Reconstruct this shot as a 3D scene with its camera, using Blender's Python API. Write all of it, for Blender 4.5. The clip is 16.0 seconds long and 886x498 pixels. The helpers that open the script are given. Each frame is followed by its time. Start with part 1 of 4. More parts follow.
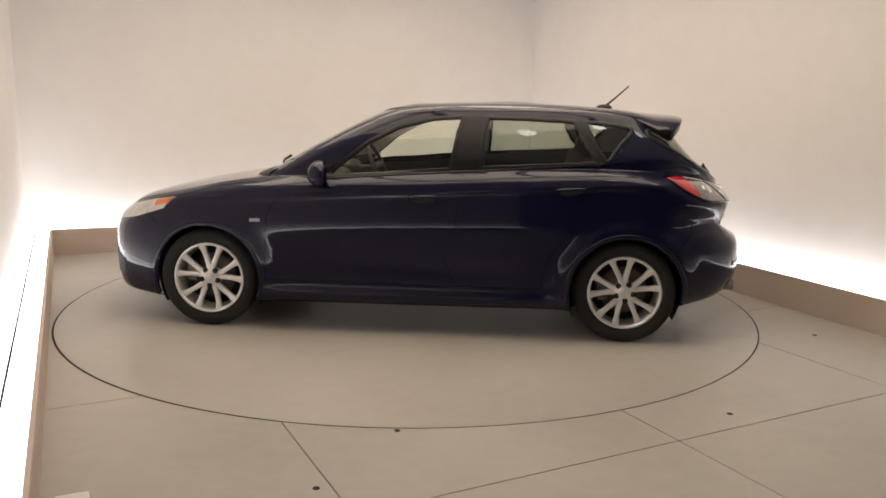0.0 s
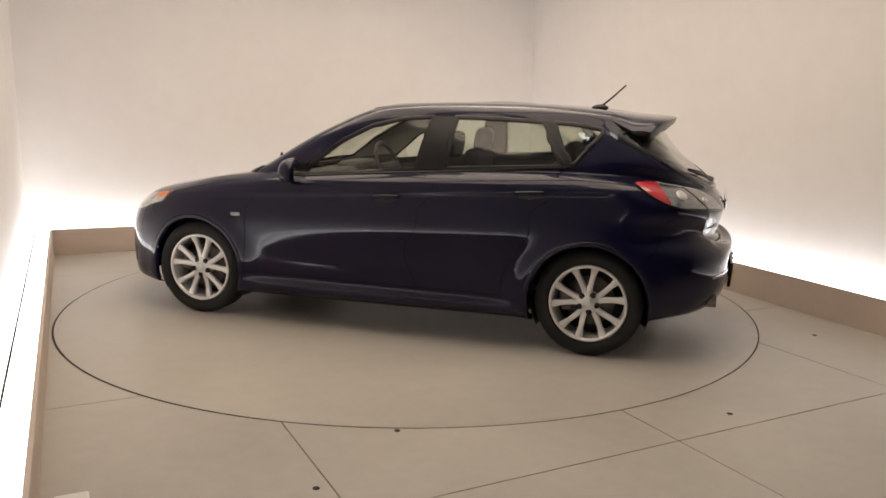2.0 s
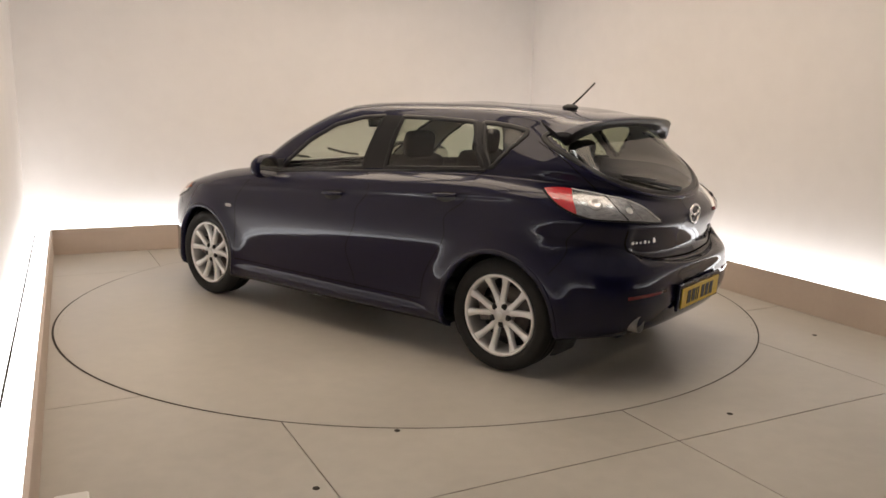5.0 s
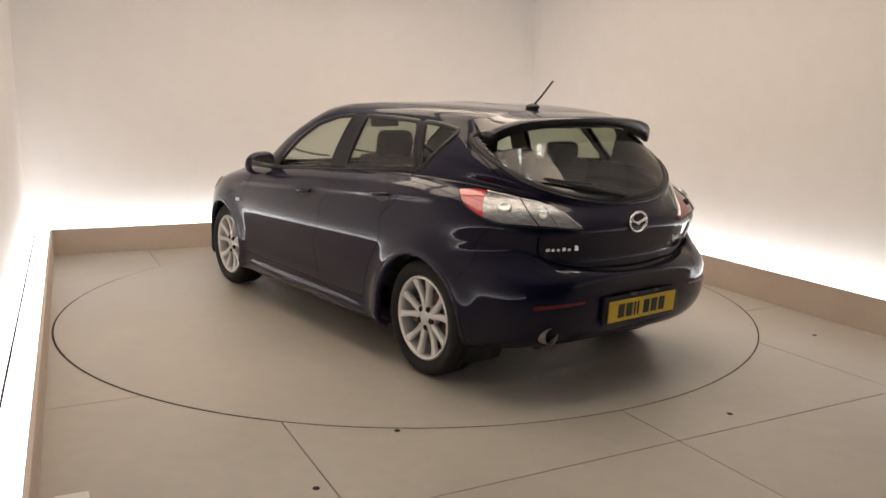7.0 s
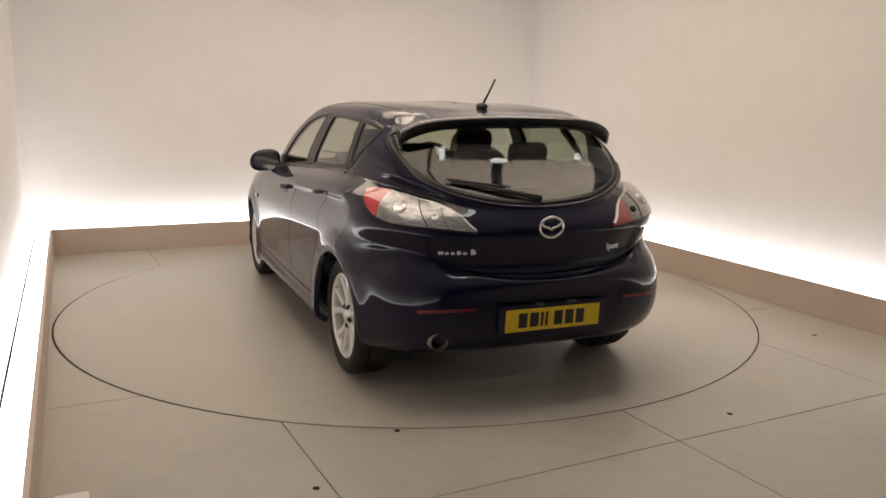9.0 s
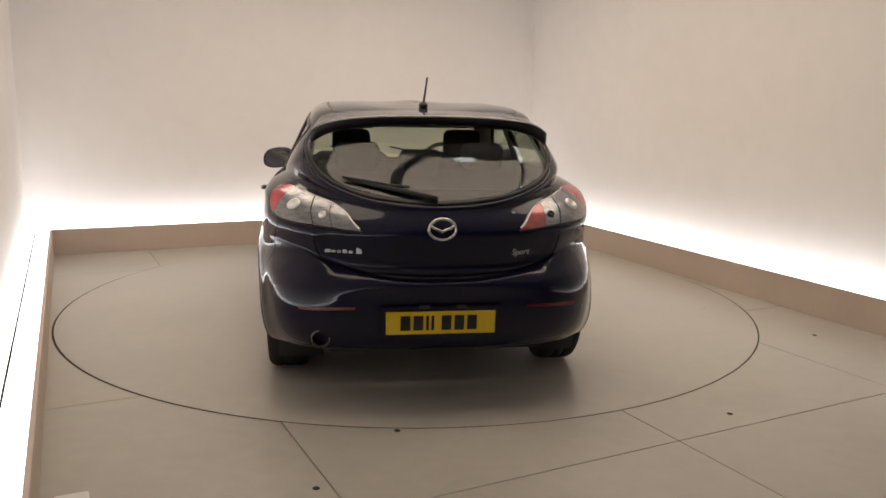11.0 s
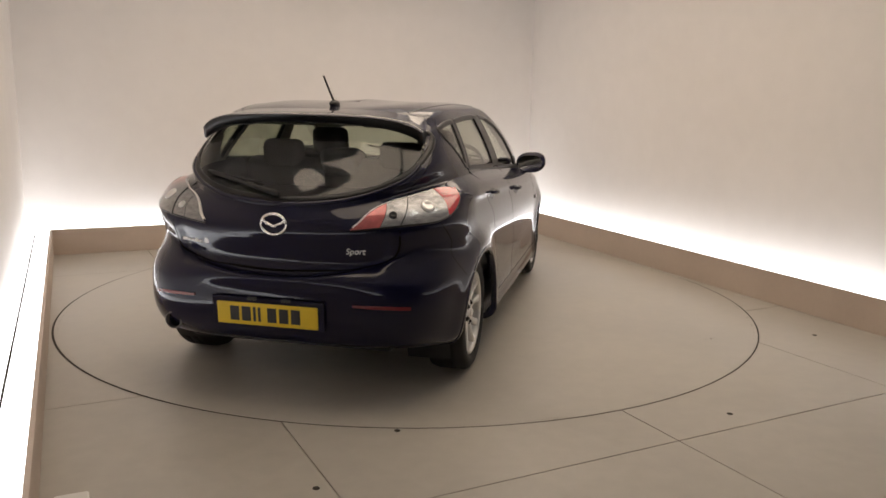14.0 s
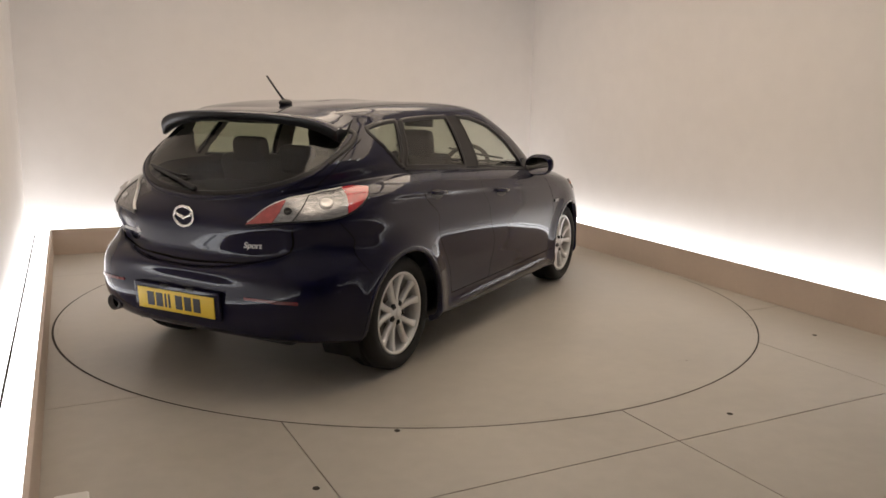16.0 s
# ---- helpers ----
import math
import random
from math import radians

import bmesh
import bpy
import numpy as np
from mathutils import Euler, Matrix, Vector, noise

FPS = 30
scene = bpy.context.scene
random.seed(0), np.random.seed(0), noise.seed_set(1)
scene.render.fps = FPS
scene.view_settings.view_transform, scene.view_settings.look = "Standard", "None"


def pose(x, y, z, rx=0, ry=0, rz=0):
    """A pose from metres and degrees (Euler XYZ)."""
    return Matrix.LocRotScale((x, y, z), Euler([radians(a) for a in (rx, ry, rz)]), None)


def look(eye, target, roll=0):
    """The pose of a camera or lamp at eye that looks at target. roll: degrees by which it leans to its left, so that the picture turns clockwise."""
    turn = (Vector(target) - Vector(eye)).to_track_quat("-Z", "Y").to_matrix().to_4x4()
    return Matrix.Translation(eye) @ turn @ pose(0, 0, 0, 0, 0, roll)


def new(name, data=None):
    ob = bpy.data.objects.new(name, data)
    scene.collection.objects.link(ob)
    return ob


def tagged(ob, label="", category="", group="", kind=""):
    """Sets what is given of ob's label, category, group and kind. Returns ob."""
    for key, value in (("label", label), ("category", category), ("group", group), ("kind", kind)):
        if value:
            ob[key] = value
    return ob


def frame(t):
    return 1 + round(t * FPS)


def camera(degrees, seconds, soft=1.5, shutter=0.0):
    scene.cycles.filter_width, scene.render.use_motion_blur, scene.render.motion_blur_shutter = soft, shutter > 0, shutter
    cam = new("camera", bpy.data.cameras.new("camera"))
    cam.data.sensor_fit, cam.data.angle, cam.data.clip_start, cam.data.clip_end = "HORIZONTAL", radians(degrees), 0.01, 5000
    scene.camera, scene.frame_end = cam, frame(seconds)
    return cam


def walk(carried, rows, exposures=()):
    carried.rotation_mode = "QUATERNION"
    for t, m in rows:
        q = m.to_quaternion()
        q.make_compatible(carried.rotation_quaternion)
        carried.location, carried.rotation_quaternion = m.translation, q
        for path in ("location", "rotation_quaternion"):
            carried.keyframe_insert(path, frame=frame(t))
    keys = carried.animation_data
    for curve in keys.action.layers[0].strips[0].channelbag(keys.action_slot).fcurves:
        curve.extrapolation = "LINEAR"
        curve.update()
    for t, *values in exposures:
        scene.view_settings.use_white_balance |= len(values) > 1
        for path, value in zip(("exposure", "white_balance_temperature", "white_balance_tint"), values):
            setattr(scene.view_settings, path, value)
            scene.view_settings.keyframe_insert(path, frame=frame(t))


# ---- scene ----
FOV = 57.64
cam = camera(FOV, 16.0, soft=1.6)
EYE = Vector((0.0, -5.897, 1.474))
CAM_POSE = look(EYE, EYE + Vector((0.0378, 0.9824, -0.1828)), 1.036)

walk(cam, [(0.0, CAM_POSE), (16.0, CAM_POSE)], exposures=[(0.0, 0.06), (4.0, 0.04), (8.0, -0.02), (12.0, -0.16), (16.0, -0.28)])

# ---- world and light ----
world = bpy.data.worlds.new("world")
scene.world = world
world.use_nodes = True
world.node_tree.nodes["Background"].inputs[0].default_value = (0.9, 0.8, 0.7, 1)
world.node_tree.nodes["Background"].inputs[1].default_value = 0.05

COVE_COLOUR, COVE_POWER = (0.95, 0.96, 0.99), 5.2
PANEL_COLOUR, PANEL_POWER = (1.0, 0.81, 0.625), 2.95


# ---- materials ----
def material(name, colour, rough=0.5, metal=0.0, coat=0.0, vary=0.0, scale=8.0, bump=0.0, bump_scale=60.0, rough_vary=0.0, stretch=(1, 1, 1)):
    m = bpy.data.materials.new(name)
    m.use_nodes = True
    nt = m.node_tree
    b = nt.nodes["Principled BSDF"]
    b.inputs["Base Color"].default_value = (*colour, 1)
    b.inputs["Roughness"].default_value = rough
    b.inputs["Metallic"].default_value = metal
    b.inputs["Coat Weight"].default_value = coat
    b.inputs["Coat Roughness"].default_value = 0.04
    tc = nt.nodes.new("ShaderNodeTexCoord")
    mp = nt.nodes.new("ShaderNodeMapping")
    mp.inputs["Scale"].default_value = stretch
    nt.links.new(tc.outputs["Object"], mp.inputs["Vector"])
    if vary or rough_vary:
        big = nt.nodes.new("ShaderNodeTexNoise")
        big.inputs["Scale"].default_value = scale
        big.inputs["Detail"].default_value = 6
        small = nt.nodes.new("ShaderNodeTexNoise")
        small.inputs["Scale"].default_value = scale * 14
        small.inputs["Detail"].default_value = 3
        both = nt.nodes.new("ShaderNodeMath")
        both.operation = "MULTIPLY_ADD"
        both.inputs[1].default_value = 0.35
        nt.links.new(mp.outputs[0], big.inputs["Vector"])
        nt.links.new(mp.outputs[0], small.inputs["Vector"])
        nt.links.new(small.outputs[0], both.inputs[0])
        nt.links.new(big.outputs[0], both.inputs[2])
        if vary:
            ramp = nt.nodes.new("ShaderNodeValToRGB")
            ramp.color_ramp.elements[0].position = 0.42
            ramp.color_ramp.elements[1].position = 0.95
            ramp.color_ramp.elements[0].color = (*[c * (1 - vary) for c in colour], 1)
            ramp.color_ramp.elements[1].color = (*[min(1, c * (1 + vary)) for c in colour], 1)
            nt.links.new(both.outputs[0], ramp.inputs[0])
            nt.links.new(ramp.outputs[0], b.inputs["Base Color"])
        if rough_vary:
            mr = nt.nodes.new("ShaderNodeMapRange")
            mr.inputs["From Min"].default_value = 0.4
            mr.inputs["From Max"].default_value = 0.95
            mr.inputs["To Min"].default_value = max(0, rough - rough_vary)
            mr.inputs["To Max"].default_value = min(1, rough + rough_vary)
            nt.links.new(both.outputs[0], mr.inputs[0])
            nt.links.new(mr.outputs[0], b.inputs["Roughness"])
    if bump:
        n = nt.nodes.new("ShaderNodeTexNoise")
        n.inputs["Scale"].default_value = bump_scale
        n.inputs["Detail"].default_value = 4
        bp = nt.nodes.new("ShaderNodeBump")
        bp.inputs["Strength"].default_value = bump
        bp.inputs["Distance"].default_value = 0.004
        nt.links.new(mp.outputs[0], n.inputs["Vector"])
        nt.links.new(n.outputs[0], bp.inputs["Height"])
        nt.links.new(bp.outputs[0], b.inputs["Normal"])
    return m


def glowing(name, colour, power):
    m = bpy.data.materials.new(name)
    m.use_nodes = True
    b = m.node_tree.nodes["Principled BSDF"]
    b.inputs["Base Color"].default_value = (0.8, 0.8, 0.8, 1)
    b.inputs["Emission Color"].default_value = (*colour, 1)
    b.inputs["Emission Strength"].default_value = power
    return m


def glass(name, tint, gloss=1.0):
    m = bpy.data.materials.new(name)
    m.use_nodes = True
    nt = m.node_tree
    nt.nodes.remove(nt.nodes["Principled BSDF"])
    out = nt.nodes["Material Output"]
    clear = nt.nodes.new("ShaderNodeBsdfTransparent")
    clear.inputs[0].default_value = (*tint, 1)
    shine = nt.nodes.new("ShaderNodeBsdfGlossy")
    shine.inputs["Roughness"].default_value = 0.02
    shine.inputs[0].default_value = (gloss, gloss, gloss, 1)
    lw = nt.nodes.new("ShaderNodeLayerWeight")
    lw.inputs[0].default_value = 0.5
    power = nt.nodes.new("ShaderNodeMath")
    power.operation = "POWER"
    power.inputs[1].default_value = 4.2
    fr = nt.nodes.new("ShaderNodeMath")
    fr.operation = "MULTIPLY_ADD"
    fr.inputs[1].default_value = 0.90
    fr.inputs[2].default_value = 0.044
    nt.links.new(lw.outputs["Facing"], power.inputs[0])
    nt.links.new(power.outputs[0], fr.inputs[0])
    mix = nt.nodes.new("ShaderNodeMixShader")
    nt.links.new(fr.outputs[0], mix.inputs[0])
    nt.links.new(clear.outputs[0], mix.inputs[1])
    nt.links.new(shine.outputs[0], mix.inputs[2])
    nt.links.new(mix.outputs[0], out.inputs[0])
    return m


WALL = material("wall_paint", (0.78, 0.75, 0.73), 0.75, vary=0.05, scale=0.45, bump=0.05, bump_scale=90)
CEIL = material("ceiling_paint", (0.78, 0.76, 0.74), 0.85, vary=0.02, scale=1.5)
FLOOR = material("painted_floor", (0.46, 0.43, 0.38), 0.38, vary=0.15, scale=0.8, bump=0.06, bump_scale=45, rough_vary=0.10)
DISC = material("painted_turntable", (0.465, 0.435, 0.385), 0.36, vary=0.15, scale=0.7, bump=0.05, bump_scale=50, rough_vary=0.10)
# dark colour stands for missing light at the end the car mirrors
DARK_WALL = material("unlit_end_dark_colour", (0.035, 0.033, 0.03), 0.8, vary=0.1, scale=0.8, bump=0.05, bump_scale=60)
PLINTH = material("plinth_paint", (0.52, 0.43, 0.36), 0.6, vary=0.06, scale=2.0, bump=0.05, bump_scale=70)
PLINTH_TOP = material("plinth_top_white", (0.82, 0.81, 0.79), 0.5, vary=0.03, scale=3.0)
SEAM = material("dark_seam", (0.035, 0.028, 0.022), 0.8, vary=0.3, scale=4.0)
COVE = glowing("cove_light", COVE_COLOUR, COVE_POWER)
SPOT = glowing("downlight_glow", (0.97, 1.0, 0.93), 10.0)
PANEL = glowing("ceiling_panel_light", PANEL_COLOUR, PANEL_POWER)
PAINT = material("navy_metallic_paint", (0.0034, 0.0034, 0.0205), 0.45, metal=0.0, coat=1.0, vary=0.08, scale=300.0)
PAINT.node_tree.nodes["Principled BSDF"].inputs["Specular IOR Level"].default_value = 0.06
PAINT.node_tree.nodes["Principled BSDF"].inputs["Coat IOR"].default_value = 1.365
PAINT.node_tree.nodes["Principled BSDF"].inputs["Coat Roughness"].default_value = 0.05
BLACK = material("black_plastic", (0.012, 0.012, 0.013), 0.45, vary=0.2, scale=30, bump=0.1, bump_scale=400)
# black trim; also painted shade under the spoiler and behind the handles
GLOSS_BLACK = material("gloss_black_trim_and_shade", (0.008, 0.008, 0.009), 0.30)
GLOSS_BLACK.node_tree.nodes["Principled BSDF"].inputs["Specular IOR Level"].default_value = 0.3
GAP_BLACK = material("panel_gap", (0.003, 0.003, 0.003), 0.9)
GAP_BLACK.node_tree.nodes["Principled BSDF"].inputs["Specular IOR Level"].default_value = 0.0
RUBBER = material("tyre_rubber", (0.010, 0.0098, 0.0095), 0.8, vary=0.25, scale=20, bump=0.2, bump_scale=200)
ALLOY = material("silver_alloy", (0.74, 0.735, 0.73), 0.34, metal=0.55, coat=0.3, vary=0.06, scale=15)
STEEL = material("brake_steel", (0.16, 0.14, 0.13), 0.45, metal=0.8, vary=0.25, scale=25)
EXHAUST = material("exhaust_steel", (0.20, 0.19, 0.18), 0.35, metal=0.9, vary=0.2, scale=30)
CHROME = material("chrome", (0.80, 0.80, 0.80), 0.08, metal=1.0)
WINDOW = glass("window_glass", (0.79, 0.82, 0.75))
DARK_WINDOW = glass("rear_window_glass", (0.54, 0.57, 0.49))
HEAD_LENS = material("head_lamp_lens", (0.62, 0.60, 0.58), 0.18, metal=0.6, coat=1.0, vary=0.2, scale=25)
LENS = material("clear_lens", (0.25, 0.255, 0.265), 0.24, metal=0.75, coat=1.0, vary=0.45, scale=25, bump=0.25, bump_scale=55, stretch=(1, 1, 3))
REFLECTOR = material("dull_red_reflector", (0.12, 0.008, 0.014), 0.25, coat=0.5)
FOG_LENS = material("pale_red_lens", (0.40, 0.085, 0.085), 0.2, metal=0.4, coat=1.0, vary=0.3, scale=25, bump=0.25, bump_scale=55)
RED_LENS = material("red_lens", (0.50, 0.025, 0.035), 0.15, coat=1.0, vary=0.12, scale=60)
AMBER_LENS = material("amber_lens", (0.60, 0.16, 0.03), 0.15, coat=1.0)
PLATE = material("yellow_plate", (0.72, 0.50, 0.02), 0.35, vary=0.05, scale=12)
BAR = material("plate_print", (0.012, 0.012, 0.012), 0.4)
CLOTH = material("dark_seat_cloth", (0.035, 0.034, 0.036), 0.9, vary=0.2, scale=60, bump=0.3, bump_scale=300)
LINER = material("grey_headliner", (0.36, 0.34, 0.31), 0.9, vary=0.05, scale=30)
DASH = material("dark_dashboard", (0.03, 0.03, 0.032), 0.6, vary=0.15, scale=40, bump=0.2, bump_scale=300)


# ---- mesh helpers ----
def mesh_of(name, verts, faces, mat, smooth=True, normals=None):
    me = bpy.data.meshes.new(name)
    me.from_pydata([tuple(map(float, v)) for v in verts], [], [tuple(map(int, f)) for f in faces])
    me.materials.append(mat)
    if smooth:
        me.polygons.foreach_set("use_smooth", [True] * len(me.polygons))
    me.update()
    if normals is not None:
        me.normals_split_custom_set_from_vertices([tuple(map(float, n)) for n in normals])
    return me


def piece(name, me, parent=None, label=""):
    ob = new(name, me)
    if parent is not None:
        ob.parent = parent
    if label:
        ob["label"] = label
    return ob


def part(name, bm, mat, parent=None, label="", smooth=False):
    me = bpy.data.meshes.new(name)
    bmesh.ops.recalc_face_normals(bm, faces=bm.faces)
    bm.to_mesh(me)
    bm.free()
    me.materials.append(mat)
    if smooth:
        me.polygons.foreach_set("use_smooth", [True] * len(me.polygons))
    return piece(name, me, parent, label)


def box(bm, size, m=Matrix(), bevel=0.0, segs=2):
    r = bmesh.ops.create_cube(bm, size=1.0, matrix=m @ Matrix.Diagonal((*size, 1)))
    if bevel:
        vs = set(r["verts"])
        es = [e for e in bm.edges if e.verts[0] in vs and e.verts[1] in vs]
        bmesh.ops.bevel(bm, geom=es, offset=bevel, segments=segs, affect="EDGES", profile=0.5)


def tube(points, radius, sides=8, closed=False, taper=None):
    """A round bar along points: vertices and faces."""
    pts = [Vector(p) for p in points]
    n = len(pts)
    verts, faces = [], []
    for i, p in enumerate(pts):
        a = pts[(i - 1) % n] if closed or i else p
        b = pts[(i + 1) % n] if closed or i < n - 1 else p
        d = (b - a).normalized()
        s = d.cross(Vector((0.03, 0.02, 1)))
        if s.length < 0.05:
            s = d.cross(Vector((1, 0, 0)))
        s.normalize()
        q = d.cross(s)
        r = radius if taper is None else radius * taper[i]
        for k in range(sides):
            g = 2 * math.pi * k / sides
            verts.append(p + s * math.cos(g) * r + q * math.sin(g) * r)
    for i in range(n if closed else n - 1):
        for k in range(sides):
            j = (i + 1) % n
            faces.append((i * sides + k, i * sides + (k + 1) % sides, j * sides + (k + 1) % sides, j * sides + k))
    if not closed:
        faces.append(tuple(range(sides - 1, -1, -1)))
        faces.append(tuple((n - 1) * sides + k for k in range(sides)))
    return verts, faces


def lathe(profile, steps, axis_y=True):
    """Turn a profile of (radius, along) about the y axis."""
    verts, faces = [], []
    n = len(profile)
    for k in range(steps):
        g = 2 * math.pi * k / steps
        for r, a in profile:
            verts.append((r * math.cos(g), a, r * math.sin(g)))
    for k in range(steps):
        j = (k + 1) % steps
        for i in range(n - 1):
            faces.append((k * n + i, k * n + i + 1, j * n + i + 1, j * n + i))
    return verts, faces


# ---- the studio ----
ROOM = pose(0, 0, 0, 0, 0, 22.8)          # the studio's axes: its length and its width
UL, U0, V1 = 2.46, 2.49, 2.67                       # inner faces of the side plinths and of the end plinth
GAP = 0.22                                # depth of plinth and light trough together
V0, HIGH, PL = -6.6, 3.05, 0.235
RAD = 2.434


def room_box(name, size, at, mat, kind="structure", bevel=0.0, parent=None, label="", category=""):
    bm = bmesh.new()
    box(bm, size, ROOM @ Matrix.Translation(at), bevel)
    ob = part(name, bm, mat, parent, label)
    return tagged(ob, label, category, "", kind)


LEN = V1 + GAP - V0
MIDV = (V1 + GAP + V0) / 2
room_box("wall_west", (0.12, LEN + 0.24, HIGH), (-UL - GAP - 0.06, MIDV, HIGH / 2), WALL, label="plain off-white painted studio side wall", category="wall")
room_box("wall_east", (0.12, LEN + 0.24, HIGH), (U0 + GAP + 0.06, MIDV, HIGH / 2), WALL, label="plain off-white painted studio side wall", category="wall")
room_box("wall_north", (UL + U0 + 2 * GAP, 0.12, HIGH), ((U0 - UL) / 2, V1 + GAP + 0.06, HIGH / 2), WALL, label="plain off-white painted studio end wall", category="wall")
# added out of view to close the room; its darkness is in its colour
room_box("wall_south", (UL + U0 + 2 * GAP, 0.12, HIGH), ((U0 - UL) / 2, V0 - 0.06, HIGH / 2), DARK_WALL, label="unseen added studio end wall, coloured dark to read as unlit", category="wall")
room_box("ceiling", (2 * (U0 + GAP) + 0.24, LEN + 0.24, 0.12), (0, MIDV, HIGH + 0.06), CEIL, label="plain off-white studio ceiling", category="ceiling")

# floor boards with open joints over a dark bed
room_box("ground", (2 * (U0 + GAP), LEN, 0.05), (0, MIDV, -0.045), SEAM, label="dark bed under the floor boards", category="ground")
floor = tagged(new("floor"), "worn beige-grey painted board floor with dark joints", "floor", "", "structure")
BOARDS = pose(0, 0, 0, 0, 0, 25.0)
u_joints = [-4.62, -3.08, -1.54, 0.0, 1.54, 3.08, 4.62]
v_joints = [-7.45, -5.91, -4.37, -2.83, -1.29, 0.25, 1.79, 3.33]
for a in range(len(u_joints) - 1):
    for b in range(len(v_joints) - 1):
        bm = bmesh.new()
        g = 0.0026
        su, sv = u_joints[a + 1] - u_joints[a] - 2 * g, v_joints[b + 1] - v_joints[b] - 2 * g
        box(bm, (su, sv, 0.016), BOARDS @ Matrix.Translation(((u_joints[a] + u_joints[a + 1]) / 2, (v_joints[b] + v_joints[b + 1]) / 2, -0.0115)), 0.0012, 1)
        for at, out in (((-UL - 0.02, 0, 0), (-1, 0, 0)), ((U0 + 0.02, 0, 0), (1, 0, 0)), ((0, V1 + 0.02, 0), (0, 1, 0)), ((0, V0, 0), (0, -1, 0))):
            if bm.faces:
                bmesh.ops.bisect_plane(bm, geom=bm.verts[:] + bm.edges[:] + bm.faces[:], plane_co=ROOM @ Vector(at), plane_no=ROOM.to_3x3() @ Vector(out), clear_outer=True)
                bmesh.ops.holes_fill(bm, edges=bm.edges[:])
        if bm.faces:
            part("board", bm, FLOOR, floor)
        else:
            bm.free()

# bolts in the floor
bolt_group = "bolts in the studio floor"
for x, y in ((1.55, -2.25), (-0.36, -3.01), (-0.06, -2.462), (2.64, -0.9)):
    v, f = lathe([(0.0, 0.0035), (0.010, 0.0035), (0.013, 0.0022), (0.015, 0.0)], 14)
    ob = piece("floor_bolt", mesh_of("floor_bolt", [(p[0], -p[2], p[1]) for p in v], f, SEAM))
    ob.location = (x, y, -0.0035)
    tagged(ob, "small dark round bolt head set in the floor", "bolt", bolt_group)


# the turntable: disc and the dark slot round it
def ring_mesh(name, r0, r1, z, steps, mat, wide=0.0):
    verts, faces = [], []
    for k in range(steps):
        g = 2 * math.pi * k / steps
        e = r1 + wide * max(0.0, math.cos(g - radians(205))) ** 2 + 0.8 * wide * max(0.0, math.cos(g - radians(-8))) ** 10
        verts += [(r0 * math.cos(g), r0 * math.sin(g), z), (e * math.cos(g), e * math.sin(g), z)]
    for k in range(steps):
        j = (k + 1) % steps
        faces.append((2 * k, 2 * k + 1, 2 * j + 1, 2 * j))
    return mesh_of(name, verts, faces, mat, False)


slot = piece("turntable_slot", ring_mesh("turntable_slot", RAD - 0.05, RAD + 0.005, -0.0022, 256, SEAM, 0.008))
tagged(slot, "dark narrow slot round the turntable", "slot", "", "structure")
table = tagged(new("turntable"), "round beige-grey painted turntable flush with the floor", "turntable")
v, f = lathe([(RAD - 0.022, 0.0), (RAD - 0.003, 0.0), (RAD, -0.0015), (RAD, -0.003)], 256)
piece("edge_ring", mesh_of("edge_ring", [(p[0], -p[2], p[1]) for p in v], f, DISC, False), table)
v, f = lathe([(0.0, 0.0), (0.6, 0.0), (1.4, 0.0), (2.0, 0.0), (RAD - 0.0225, 0.0), (RAD - 0.0225, -0.003)], 256)
piece("deck", mesh_of("deck", [(p[0], -p[2], p[1]) for p in v], f, DISC, False), table)


# plinths with the light trough behind them
def plinth(name, a, b, out):
    """A plinth from a to b in the studio's axes; out: the way to its wall."""
    a, b, out = Vector(a), Vector(b), Vector(out)
    run, mid = (b - a).length, (a + b) / 2
    along = abs((b - a).normalized().x) > 0.5
    top = tagged(new(name), "low beige plinth with a white-lit top along the wall", "plinth", "", "structure")

    def slab(pname, depth0, depth1, z0, z1, mat, lab="", bevel=0.0):
        d, at = depth1 - depth0, mid + out * ((depth0 + depth1) / 2)
        size = (run, d, z1 - z0) if along else (d, run, z1 - z0)
        bm = bmesh.new()
        box(bm, size, ROOM @ Matrix.Translation((at.x, at.y, (z0 + z1) / 2)), bevel)
        return part(pname, bm, mat, top, lab)

    slab("face_board", 0.0, 0.022, -0.003, PL, PLINTH, "", 0.003)
    slab("base_board", 0.0225, GAP - 0.001, 0.0, 0.10, PLINTH_TOP)
    slab("diffuser", 0.0225, 0.128, PL - 0.03, PL - 0.001, COVE, "glowing white light diffuser")
    slab("diffuser", 0.140, GAP - 0.002, PL - 0.03, PL - 0.001, COVE, "glowing white light diffuser")
    slab("joint_strip", 0.1289, 0.1394, PL - 0.03, PL + 0.002, SEAM, "dark joint strip")
    return top


plinth("plinth_west", (-UL, V0 + 0.02, 0), (-UL, V1 - 0.002, 0), (-1, 0, 0))
plinth("plinth_east", (U0, V0 + 0.02, 0), (U0, V1 - 0.002, 0), (1, 0, 0))
plinth("plinth_north", (-UL - GAP + 0.005, V1, 0), (U0 + GAP - 0.005, V1, 0), (0, 1, 0))

